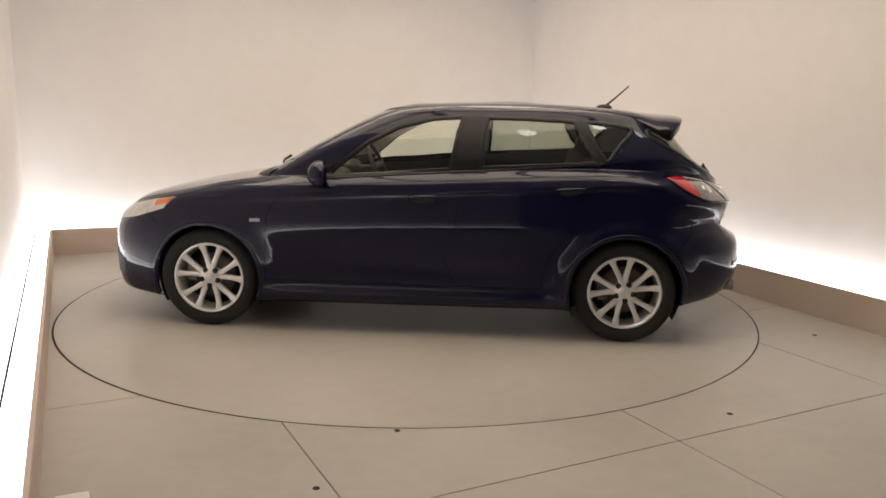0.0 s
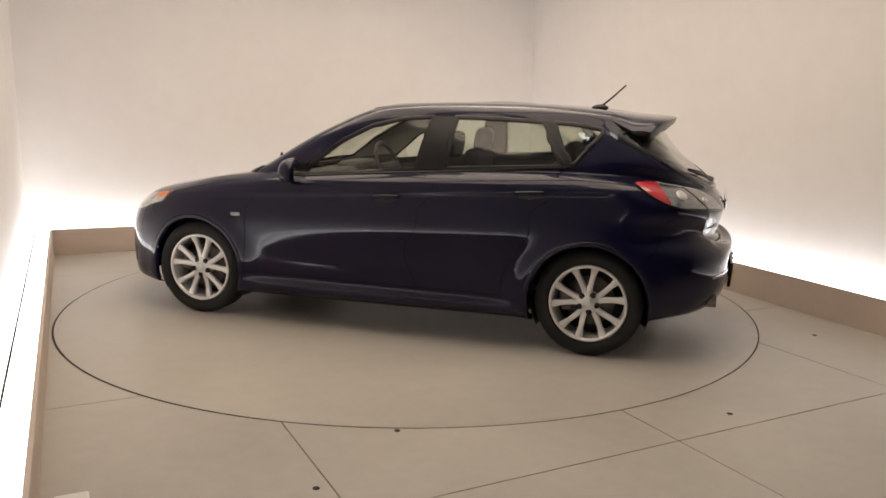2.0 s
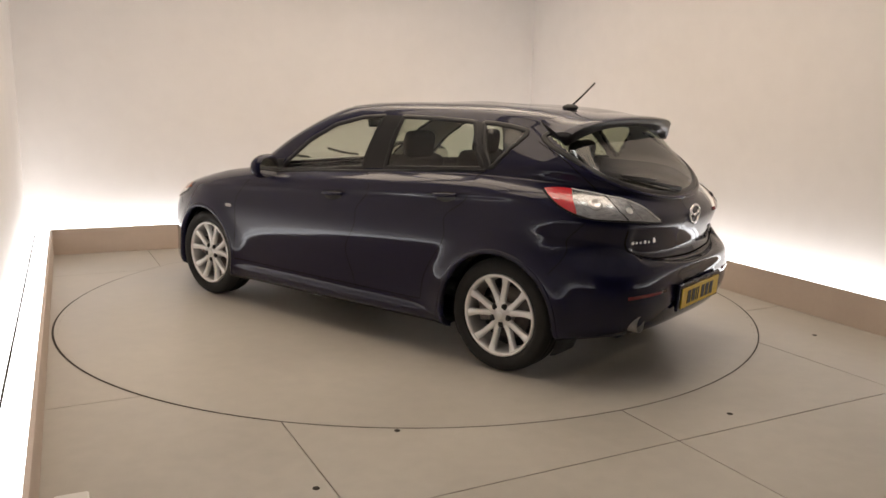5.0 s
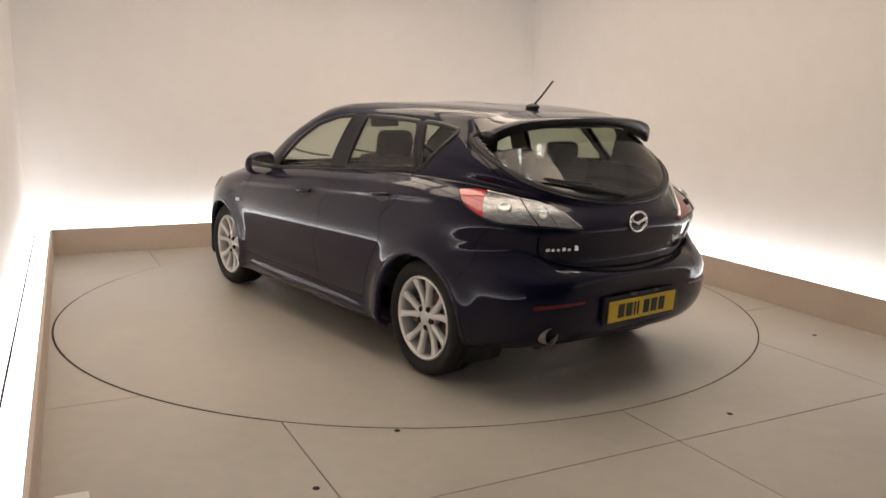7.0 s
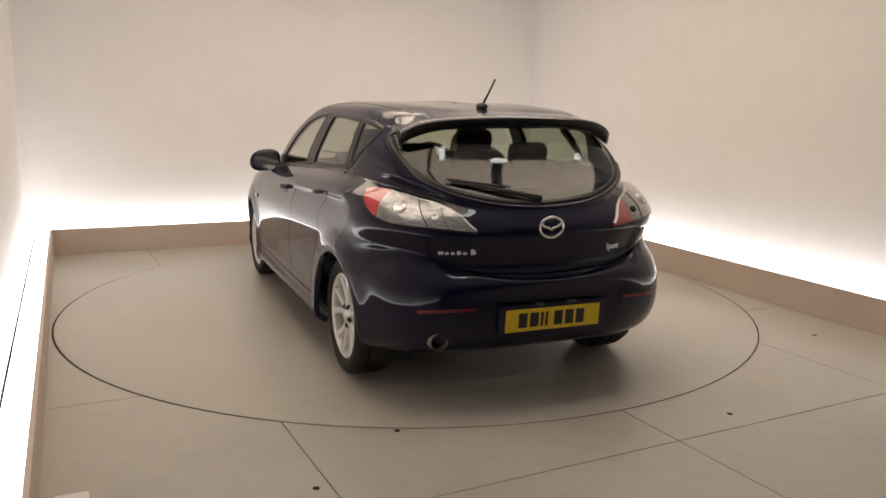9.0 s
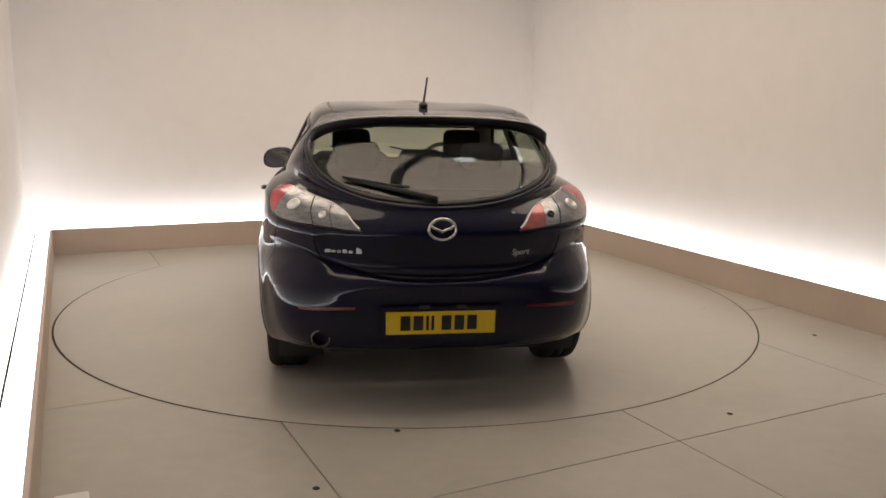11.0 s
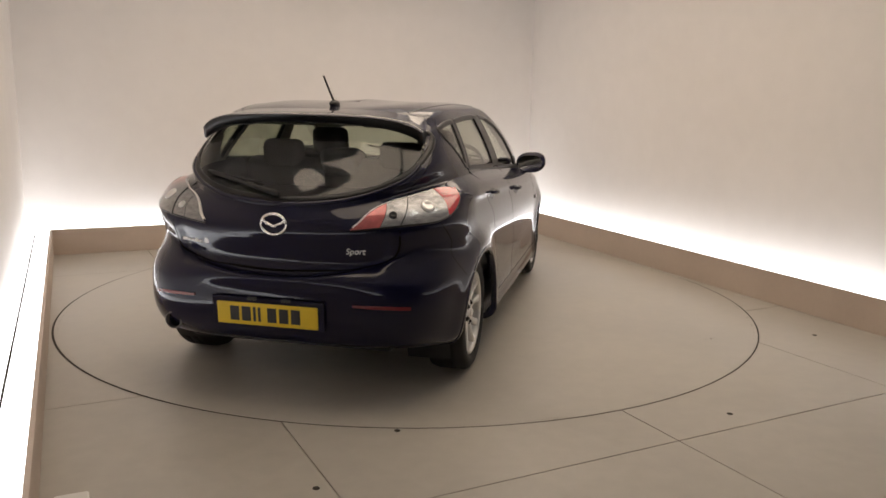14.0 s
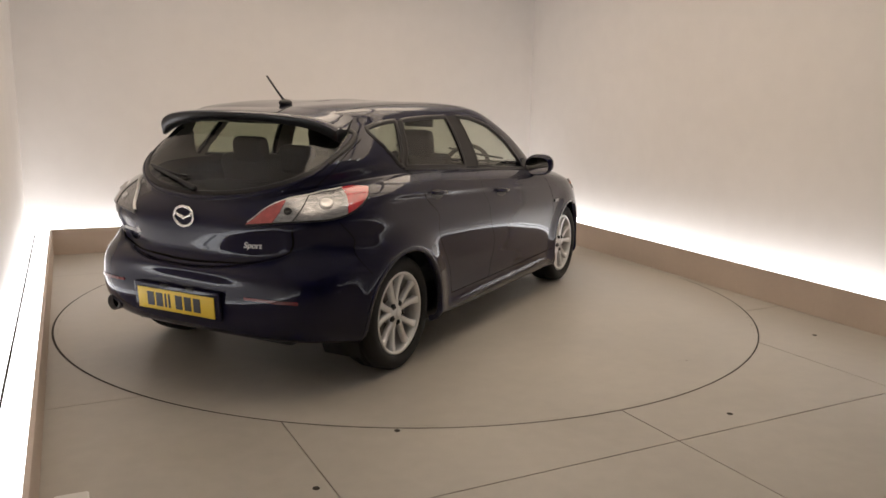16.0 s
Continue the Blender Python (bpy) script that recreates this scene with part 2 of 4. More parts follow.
# ceiling light panels
lights_at = [(u, v, 1.1, 1.15) for u in (-1.2, 0.0, 1.2) for v in (-1.65, -0.3, 1.05)]
for x, y, sx, sy in lights_at:
    lamp = tagged(new("ceiling_light"), "large rectangular warm ceiling light box with white frame", "ceiling light", "ceiling lights over the turntable")
    for du, dv, lu, lv in ((-sx / 2 - 0.02, 0, 0.04, sy + 0.08), (sx / 2 + 0.02, 0, 0.04, sy + 0.08), (0, -sy / 2 - 0.02, sx, 0.04), (0, sy / 2 + 0.02, sx, 0.04)):
        bm = bmesh.new()
        box(bm, (lu, lv, 0.05), ROOM @ Matrix.Translation((x + du, y + dv, HIGH - 0.026)), 0.004)
        part("frame_bar", bm, PLINTH_TOP, lamp)
    bm = bmesh.new()
    box(bm, (sx - 0.002, sy - 0.002, 0.02), ROOM @ Matrix.Translation((x, y, HIGH - 0.03)))
    part("diffuser", bm, PANEL, lamp, "glowing diffuser")

# round spotlights hung under the light panels
for x in (-0.25, 0.61, 1.47):
    lamp = tagged(new("downlight"), "round white-rimmed spotlight under the studio ceiling panels", "downlight", "downlights under the ceiling")
    spot_at = ROOM @ Matrix.Translation((x, -2.2, HIGH - 0.062))
    v, f = lathe([(0.03, 0.012), (0.116, 0.010), (0.091, 0.0), (0.091, -0.010), (0.100, -0.016), (0.112, -0.012), (0.116, 0.0)], 36)
    piece("rim", mesh_of("rim", [spot_at @ Vector((p[0], -p[2], p[1])) for p in v], f, PLINTH_TOP), lamp)
    v, f = lathe([(0.0, -0.009), (0.088, -0.008), (0.090, -0.002)], 36)
    piece("diffuser", mesh_of("diffuser", [spot_at @ Vector((p[0], -p[2], p[1])) for p in v], f, SPOT), lamp, "glowing round diffuser")

# a shallow flush board on the end wall
room_box("wall_board", (2.0, 0.005, 1.0), (-0.235, V1 + GAP - 0.0026, 0.715), WALL, label="flush off-white board on the end wall", category="wall board")

# a white low block beside the plinth
bm = bmesh.new()
box(bm, (0.12, 0.30, 0.035), ROOM @ Matrix.Translation((-2.35, -2.54, 0.0145)), 0.008)
tagged(part("floor_block", bm, PLINTH_TOP), "small low white block on the floor beside the plinth", "block")


# ---- the car: nose along +x, left side +y, z up, origin on the floor midway between the axles ----
# rows from sill to roof: front x, z; rear x, z; half width, side z; side slope; front and rear squareness; x where the nose and the tail begin to round
ROWS = [
    (2.018, 0.185, -1.891, 0.250, 0.822, 0.182, 0.007, 3.41, 3.23, 0.978, -0.873),
    (2.111, 0.210, -2.018, 0.287, 0.887, 0.223, 0.009, 3.35, 3.65, 1.024, -0.916),
    (2.162, 0.364, -2.087, 0.403, 0.895, 0.359, 0.008, 3.06, 4.15, 1.041, -0.975),
    (2.164, 0.510, -2.093, 0.556, 0.894, 0.552, 0.008, 3.06, 4.17, 1.052, -0.996),
    (2.137, 0.622, -2.105, 0.631, 0.897, 0.705, 0.009, 3.01, 2.50, 1.010, -1.242),
    (2.051, 0.706, -2.033, 0.651, 0.886, 0.813, 0.016, 3.27, 2.62, 0.898, -1.310),
    (1.891, 0.809, -2.057, 0.804, 0.873, 0.896, 0.028, 3.48, 2.69, 0.666, -1.383),
    (1.504, 0.893, -2.041, 0.871, 0.857, 0.967, 0.044, 3.72, 2.53, 0.413, -1.234),
    (1.155, 0.947, -1.996, 0.935, 0.771, 1.029, 0.042, 3.89, 2.42, 0.364, -1.039),
    (0.995, 1.011, -1.942, 0.993, 0.763, 1.089, 0.035, 3.74, 3.08, 0.424, -0.894),
    (0.686, 1.190, -1.741, 1.152, 0.709, 1.235, -0.001, 3.51, 5.79, 0.256, -0.665),
    (0.397, 1.337, -1.623, 1.306, 0.637, 1.376, -0.017, 2.80, 4.47, -0.039, -0.802),
    (0.239, 1.399, -1.579, 1.369, 0.579, 1.428, -0.005, 2.33, 4.18, -0.245, -0.746),
    (0.014, 1.440, -1.434, 1.407, 0.446, 1.453, -0.001, 2.19, 2.97, -0.408, -0.689),
    (-0.209, 1.456, -1.096, 1.436, 0.223, 1.454, 0.013, 2.07, 2.56, -0.528, -0.611),
    (-0.351, 1.458, -0.805, 1.451, 0.001, 1.467, 0.005, 2.08, 2.34, -0.591, -0.595),
]
ROWS_NP = np.array(ROWS)
NROW = len(ROWS) - 1
WAIST = 8
NU, NV = 300, NROW * 9
AXLES, AXLE_Z, ARCH = (1.32, -1.32), 0.317, 0.352


def row_at(v):
    """The row's values at height v (0 to NROW), smooth between rows."""
    v = np.clip(np.asarray(v, float), 0, NROW)
    i = np.minimum(v.astype(int), NROW - 1)
    t = (v - i)[..., None]
    p1, p2 = ROWS_NP[i], ROWS_NP[i + 1]
    p0, p3 = ROWS_NP[np.maximum(i - 1, 0)], ROWS_NP[np.minimum(i + 2, NROW)]
    d1, d2 = (p2 - p0) / 2, (p3 - p1) / 2
    # a crease along the waist row
    d1 = np.where((i == WAIST)[..., None], 0.85 * (p2 - p1) + 0.15 * d1, d1)
    d2 = np.where((i == WAIST - 1)[..., None], 0.85 * (p2 - p1) + 0.15 * d2, d2)
    return p1 * (2 * t ** 3 - 3 * t ** 2 + 1) + d1 * (t ** 3 - 2 * t ** 2 + t) + p2 * (3 * t ** 2 - 2 * t ** 3) + d2 * (t ** 3 - t ** 2)


def body(u, v):
    """The left half of the body's skin: u from the tail's centre (0) along the side to the nose's centre (1)."""
    u, v = np.broadcast_arrays(np.asarray(u, float), np.asarray(v, float))
    r = row_at(v)
    xf, zf, xr, zr, w, zs, slope, nf, nr, xcf, xcr = np.moveaxis(r, -1, 0)
    e = 0.30
    front, tail = u > 1 - e, u < e
    ang = np.where(front, (1 - u) / e, np.where(tail, u / e, 1.0)) * math.pi / 2
    c, s = np.abs(np.cos(ang)), np.abs(np.sin(ang))
    n = np.where(u > 0.5, nf, nr)
    rad = (c ** n + s ** n) ** (-1 / n)
    mid = xcr + (xcf - xcr) * np.clip((u - e) / (1 - 2 * e), 0, 1)
    x = np.where(front, xcf + (xf - xcf) * rad * c, np.where(tail, xcr - (xcr - xr) * rad * c, mid))
    y = w * np.where(front | tail, rad * s, 1.0) * (1 - 0.010 * (x / 1.3) ** 2)
    q = np.clip(np.where(x > 0, x / np.maximum(np.abs(xf), 0.05), x / xr), 0, 1)
    k = np.where(x > 0, q ** 3.0, q ** 5.0)
    z = (zs - slope * x) * (1 - k) + np.where(x > 0, zf, zr) * k
    roof = np.clip((np.broadcast_to(v, x.shape) - 12.5) / 0.8, 0, 1)
    z = z * (1 - roof) + roof * np.where(u > 0.5, zs + (zf - zs) * c ** 2 * front, zs + (zr - zs) * c ** 2 * tail)
    # swollen wheel arches and the crease that runs along the doors
    for ax in AXLES:
        d = np.hypot(x - ax, z - AXLE_Z)
        y = y + (0.016 if ax > 0 else 0.021) * np.exp(-((d - 0.365) / 0.075) ** 2) * np.clip((y - 0.6) / 0.15, 0, 1)
    door = np.clip((y - 0.7) / 0.1, 0, 1)
    y = y - 0.005 * np.exp(-((z - 0.44 - 0.02 * x) / 0.07) ** 2) * door * np.exp(-(x / 0.75) ** 4)
    y = y + 0.006 * np.exp(-((z - 0.905 + 0.055 * x) / 0.022) ** 2) * door
    # crests of the front wings
    z = z + 0.016 * np.exp(-((x - 1.22) / 0.30) ** 2 - ((np.abs(y) - 0.71) / 0.10) ** 2) * np.clip((z - 0.72) / 0.1, 0, 1)
    # the bumper's shelf rises towards its ends
    shelf = np.exp(-((np.broadcast_to(v, x.shape) - 4.6) / 1.1) ** 2) * np.clip((-1.6 - x) / 0.25, 0, 1)
    z = z + shelf * (0.045 * np.clip(np.abs(y) / 0.55, 0, 1.15) ** 2 - 0.012)
    # hollow panel in the tail, below the lamps
    hollow = 1 / (1 + np.exp((np.abs(y) - 0.56 + 0.30 * np.clip(0.80 - z, 0, 0.2)) / 0.012)) / (1 + np.exp(-(z - 0.665) / 0.008)) / (1 + np.exp((z - 0.835) / 0.02))
    x = x + 0.024 * hollow * (x < -1.7)
    # full-width sill skirt
    y = y + 0.012 * np.exp(-((z - 0.255) / 0.035) ** 2) * door * np.exp(-(x / 0.95) ** 8)
    return np.stack([x, y, z], -1)


def normal(u, v):
    h = 1e-3
    du = body(np.minimum(u + h, 1), v) - body(np.maximum(u - h, 0), v)
    dv = body(u, np.minimum(v + 8 * h, NROW)) - body(u, np.maximum(v - 8 * h, 0))
    n = np.cross(dv, du)
    return n / np.maximum(np.linalg.norm(n, axis=-1, keepdims=True), 1e-9)


UU, VV = np.meshgrid(np.linspace(0, 1, NU + 1), np.linspace(0, NROW, NV + 1), indexing="ij")
SKIN = body(UU, VV)
SKIN_N = normal(UU, VV)


def locate(p):
    """u, v of the skin's point nearest to p (left half)."""
    p = np.array((p[0], abs(p[1]), p[2]))
    k = np.argmin(((SKIN - p) ** 2).sum(-1))
    u, v = UU.flat[k], VV.flat[k]
    for _ in range(4):
        b = body(u, v)
        j = np.stack([(body(u + 1e-4, v) - b) / 1e-4, (body(u, v + 1e-3) - b) / 1e-3], 1)
        d = np.linalg.lstsq(j, p - b, rcond=None)[0]
        u, v = np.clip(u + np.clip(d[0], -0.01, 0.01), 0, 1), np.clip(v + np.clip(d[1], -0.2, 0.2), 0, NROW)
    return u, v


def on_side(x, z):
    """The skin's point at x, z on the left side."""
    best = np.argmin((SKIN[..., 0] - x) ** 2 + (SKIN[..., 2] - z) ** 2 + 5 * (SKIN[..., 1] < 0.45))
    p = np.array((x, SKIN[..., 1].flat[best], z))
    return locate(p)


def on_rear(y, z):
    best = np.argmin((SKIN[..., 1] - abs(y)) ** 2 + (SKIN[..., 2] - z) ** 2 + 5 * (SKIN[..., 0] > -1.36))
    return locate((SKIN[..., 0].flat[best], abs(y), z))


def resample(uv, n, smooth=False):
    """n points at even steps along a line on the skin."""
    uv = np.array(uv, float)
    s = np.concatenate([[0], np.cumsum(np.linalg.norm(np.diff(body(uv[:, 0], uv[:, 1]), axis=0), axis=1))])
    t = np.linspace(0, s[-1], n)
    keep_pt = np.concatenate([[True], np.diff(s) > 0.004])
    uv, s = uv[keep_pt], s[keep_pt]
    if not smooth or len(uv) < 3:
        return np.stack([np.interp(t, s, uv[:, 0]), np.interp(t, s, uv[:, 1])], 1)
    d = np.gradient(uv, s, axis=0)
    i = np.clip(np.searchsorted(s, t, side="right") - 1, 0, len(s) - 2)
    h = (s[i + 1] - s[i])[:, None]
    q = (t - s[i])[:, None] / h
    out = uv[i] * (2 * q ** 3 - 3 * q ** 2 + 1) + d[i] * h * (q ** 3 - 2 * q ** 2 + q) + uv[i + 1] * (3 * q ** 2 - 2 * q ** 3) + d[i + 1] * h * (q ** 3 - q ** 2)
    out[:, 0] = np.clip(out[:, 0], 0, 1)
    return out


def flip(verts):
    return [(x, -y, z) for x, y, z in verts]


def panel(name, low, high, mat, parent, off=0.004, thick=0.006, cols=20, rows=8, right=False, label="", straight=False):
    """A curved panel that lies on the skin between the lines low and high, with an edge; straight: ruled in space, not along the skin's lines."""
    a, b = resample(low, cols, True), resample(high, cols, True)
    t = np.linspace(0, 1, rows)[:, None, None]
    uv = a[None] * (1 - t) + b[None] * t
    if straight:
        pa, pb = body(a[:, 0], a[:, 1]), body(b[:, 0], b[:, 1])
        uv = np.array([[locate(p) for p in pa * (1 - k) + pb * k] for k in np.linspace(0, 1, rows)])
    u, v = uv[..., 0], uv[..., 1]
    pts, nor = body(u, v), normal(u, v)
    outer = (pts + nor * off).reshape(-1, 3)
    verts, faces = list(outer), []
    for i in range(rows - 1):
        for j in range(cols - 1):
            faces.append((i * cols + j, i * cols + j + 1, (i + 1) * cols + j + 1, (i + 1) * cols + j))
    rim = [j for j in range(cols)] + [i * cols + cols - 1 for i in range(1, rows)] + [(rows - 1) * cols + j for j in range(cols - 2, -1, -1)] + [i * cols for i in range(rows - 2, 0, -1)]
    inner = (pts + nor * (off - thick)).reshape(-1, 3)
    if thick > 0:
        base = len(verts)
        verts += [outer[k] for k in rim] + [inner[k] for k in rim]
        m = len(rim)
        for k in range(m):
            j = (k + 1) % m
            faces.append((base + k, base + m + k, base + m + j, base + j))
    f0 = faces[(rows // 2) * (cols - 1) + cols // 2]
    face_n = np.cross(verts[f0[1]] - verts[f0[0]], verts[f0[3]] - verts[f0[0]])
    if face_n @ nor[rows // 2, cols // 2] < 0:
        faces = [f[::-1] for f in faces]
    if right:
        verts = flip(verts)
        faces = [f[::-1] for f in faces]
    return piece(name, mesh_of(name, verts, faces, mat), parent, label)


def ribbon(name, uv, half, high, mat, parent, closed=False, right=False, label="", n=48, low=0.002):
    """A rounded moulding that runs over the skin."""
    uv = list(uv) + ([uv[0]] if closed else [])
    uv = resample(uv, n, not closed)
    if closed:
        uv = uv[:-1]
    pts, nor = body(uv[:, 0], uv[:, 1]), normal(uv[:, 0], uv[:, 1])
    m = len(uv)
    verts, faces = [], []
    prof = [(-1, -1.0), (-1, 0.15), (-0.6, 0.85), (0, 1), (0.6, 0.85), (1, 0.15), (1, -1.0)]
    for i in range(m):
        a, b = pts[(i - 1) % m if closed else max(i - 1, 0)], pts[(i + 1) % m if closed else min(i + 1, m - 1)]
        d = (b - a) / max(np.linalg.norm(b - a), 1e-9)
        side = np.cross(d, nor[i])
        side /= max(np.linalg.norm(side), 1e-9)
        for s, h in prof:
            verts.append(pts[i] + side * half * s + nor[i] * (high * h if h > 0 else -low))
    k = len(prof)
    for i in range(m if closed else m - 1):
        j = (i + 1) % m
        for q in range(k - 1):
            faces.append((i * k + q, j * k + q, j * k + q + 1, i * k + q + 1))
    if right:
        verts = flip(verts)
        faces = [f[::-1] for f in faces]
    return piece(name, mesh_of(name, verts, faces, mat), parent, label)


def inside(poly, a, b):
    """Which of the points a, b lie in the polygon."""
    hit = np.zeros(a.shape, bool)
    m = len(poly)
    for i in range(m):
        (x0, y0), (x1, y1) = poly[i], poly[(i + 1) % m]
        if y0 == y1:
            continue
        cross = ((y0 > b) != (y1 > b)) & (a < (x1 - x0) * (b - y0) / (y1 - y0) + x0)
        hit ^= cross
    return hit


# window openings: seen from the side (x, z) and from behind (y, z)
FRONT_LOW, FRONT_HIGH = [(0.56, 0.988), (0.30, 1.008), (-0.225, 1.045)], [(0.548, 1.00), (0.452, 1.08), (0.31, 1.195), (0.11, 1.300), (-0.10, 1.352), (-0.29, 1.366)]
REAR_LOW, REAR_HIGH = [(-0.405, 1.058), (-0.80, 1.080), (-1.125, 1.10)], [(-0.435, 1.366), (-0.70, 1.364), (-0.985, 1.350)]
QUART_LOW, QUART_HIGH = [(-1.165, 1.112), (-1.185, 1.114), (-1.255, 1.195), (-1.335, 1.295)], [(-1.040, 1.348), (-1.12, 1.345), (-1.23, 1.336), (-1.328, 1.318)]
BACK_LOW = [(0.0, 0.984), (0.20, 0.995), (0.39, 1.028), (0.53, 1.078), (0.588, 1.12), (0.618, 1.17)]
BACK_HIGH = [(0.0, 1.345), (0.30, 1.340), (0.50, 1.328), (0.606, 1.295)]


def poly(low, high):
    return low + high[::-1]


def dense(pts, step=0.06):
    """The closed outline with points added along its long edges."""
    out = []
    for (x0, z0), (x1, z1) in zip(pts, pts[1:] + pts[:1]):
        k = max(1, int(math.hypot(x1 - x0, z1 - z0) / step))
        out += [(x0 + (x1 - x0) * q / k, z0 + (z1 - z0) * q / k) for q in range(k)]
    return out


car = tagged(new("hatchback_car"), "dark navy-blue five-door hatchback with silver alloy wheels on the turntable", "car")

# ---- body skin in panels ----
ctr = (SKIN[:-1, :-1] + SKIN[1:, :-1] + SKIN[:-1, 1:] + SKIN[1:, 1:]) / 4
cx, cy, cz = ctr[..., 0], ctr[..., 1], ctr[..., 2]
cv = (VV[:-1, :-1] + VV[1:, 1:]) / 2
keep = np.ones(cx.shape, bool)
for ax in AXLES:
    keep &= ~((np.hypot(cx - ax, cz - AXLE_Z) < ARCH) & (cy > 0.5))
side_open = (inside(poly(FRONT_LOW, FRONT_HIGH), cx, cz) | inside(poly(REAR_LOW, REAR_HIGH), cx, cz) | inside(poly(QUART_LOW, QUART_HIGH), cx, cz)) & (cy > 0.5)
back_open = inside(poly(BACK_LOW, BACK_HIGH) + [(-0.05, 1.345), (-0.05, 0.985)], cy, cz) & (cx < -1.36)
shield_open = (cv > 8.75) & (cv < 11.75) & (cy < 0.70 - 0.062 * (cv - 8.75)) & (cx > 0.0)
open_all = side_open | back_open | shield_open
keep &= ~open_all

DOOR_F = [(0.93, 0.33), (0.925, 0.55), (0.88, 0.80), (0.74, 0.965), (0.60, 1.01), (0.48, 1.16), (0.30, 1.27), (0.08, 1.36), (-0.15, 1.405), (-0.37, 1.41), (-0.27, 1.0), (-0.28, 0.33)]
DOOR_R = [(-0.28, 0.33), (-0.27, 1.0), (-0.37, 1.41), (-0.70, 1.405), (-0.985, 1.385), (-1.16, 1.10), (-1.08, 0.92), (-0.97, 0.74), (-0.87, 0.56), (-0.80, 0.33)]
front_door = inside(DOOR_F, cx, cz) & (cy > 0.45)
rear_door = inside(DOOR_R, cx, cz) & (cy > 0.45)
zone = np.zeros(cx.shape, int)
zone[(cx < -1.66) & (cz < 0.66 + 0.10 * np.clip((cy - 0.5) / 0.3, 0, 1)) & (cv < 5.2)] = 1
zone[(cx > 1.70) & (cv < 4.7)] = 2
zone[(cx < -1.40) & (cy < 0.60 + 0.05 * np.clip((cz - 1.0) / 0.1, 0, 1)) & (cv > 4.35) & (cv < 11.9) & (zone == 0)] = 3
zone[(cx > 1.06) & (cv >= 4.7) & (cv < 8.6) & (cy < 0.70)] = 4
zone[(cv > 11.9)] = 5
zone[front_door] = 6
zone[rear_door] = 7
zone[(cv < 1.75) & (np.abs(cx) < 0.97)] = 8
zone[(cx > 0.93) & (cx <= 1.70) & (cv < 7.9) & (zone == 0)] = 9
WHOLE = {0: ("body_shell", ""), 1: ("rear_bumper", ""), 2: ("front_bumper", ""), 3: ("tailgate", ""), 4: ("bonnet", ""), 5: ("roof_panel", "")}
HALVES = {6: "front_door", 7: "rear_door", 8: "side_skirt", 9: "front_wing"}


def skin_piece(name, mask, mat, sides, off=0.0, label=""):
    verts, faces, nors = [], [], []
    ii, jj = np.nonzero(mask)
    for right in sides:
        sg = -1 if right else 1
        used = {}

        def vid(i, j):
            if (i, j) not in used:
                used[(i, j)] = len(verts)
                p, n = SKIN[i, j] + off * SKIN_N[i, j], SKIN_N[i, j]
                verts.append((p[0], sg * p[1], p[2]))
                nors.append((n[0], sg * n[1], n[2]))
            return used[(i, j)]

        for i, j in zip(ii, jj):
            q = (vid(i, j), vid(i, j + 1), vid(i + 1, j + 1), vid(i + 1, j))
            faces.append(q if not right else q[::-1])
    return piece(name, mesh_of(name, verts, faces, mat, True, nors), car, label)


doors = {}
for k, (nm, lab) in WHOLE.items():
    skin_piece(nm, keep & (zone == k), PAINT, (False, True), 0.0, lab)
for k, nm in HALVES.items():
    for right in (False, True):
        doors[(k, right)] = skin_piece(nm, keep & (zone == k), PAINT, (right,))
cabin = (cx > -1.85) & (cx < 1.05)
skin_piece("headliner", (~open_all) & (cv > 8.6) & cabin, LINER, (False, True), -0.022, "pale grey cabin lining")
skin_piece("door_trim", keep & (cv > 2.2) & (cv < 8.7) & (cx > -1.95) & (cx < 1.0), DASH, (False, True), -0.045, "dark cabin side trim")

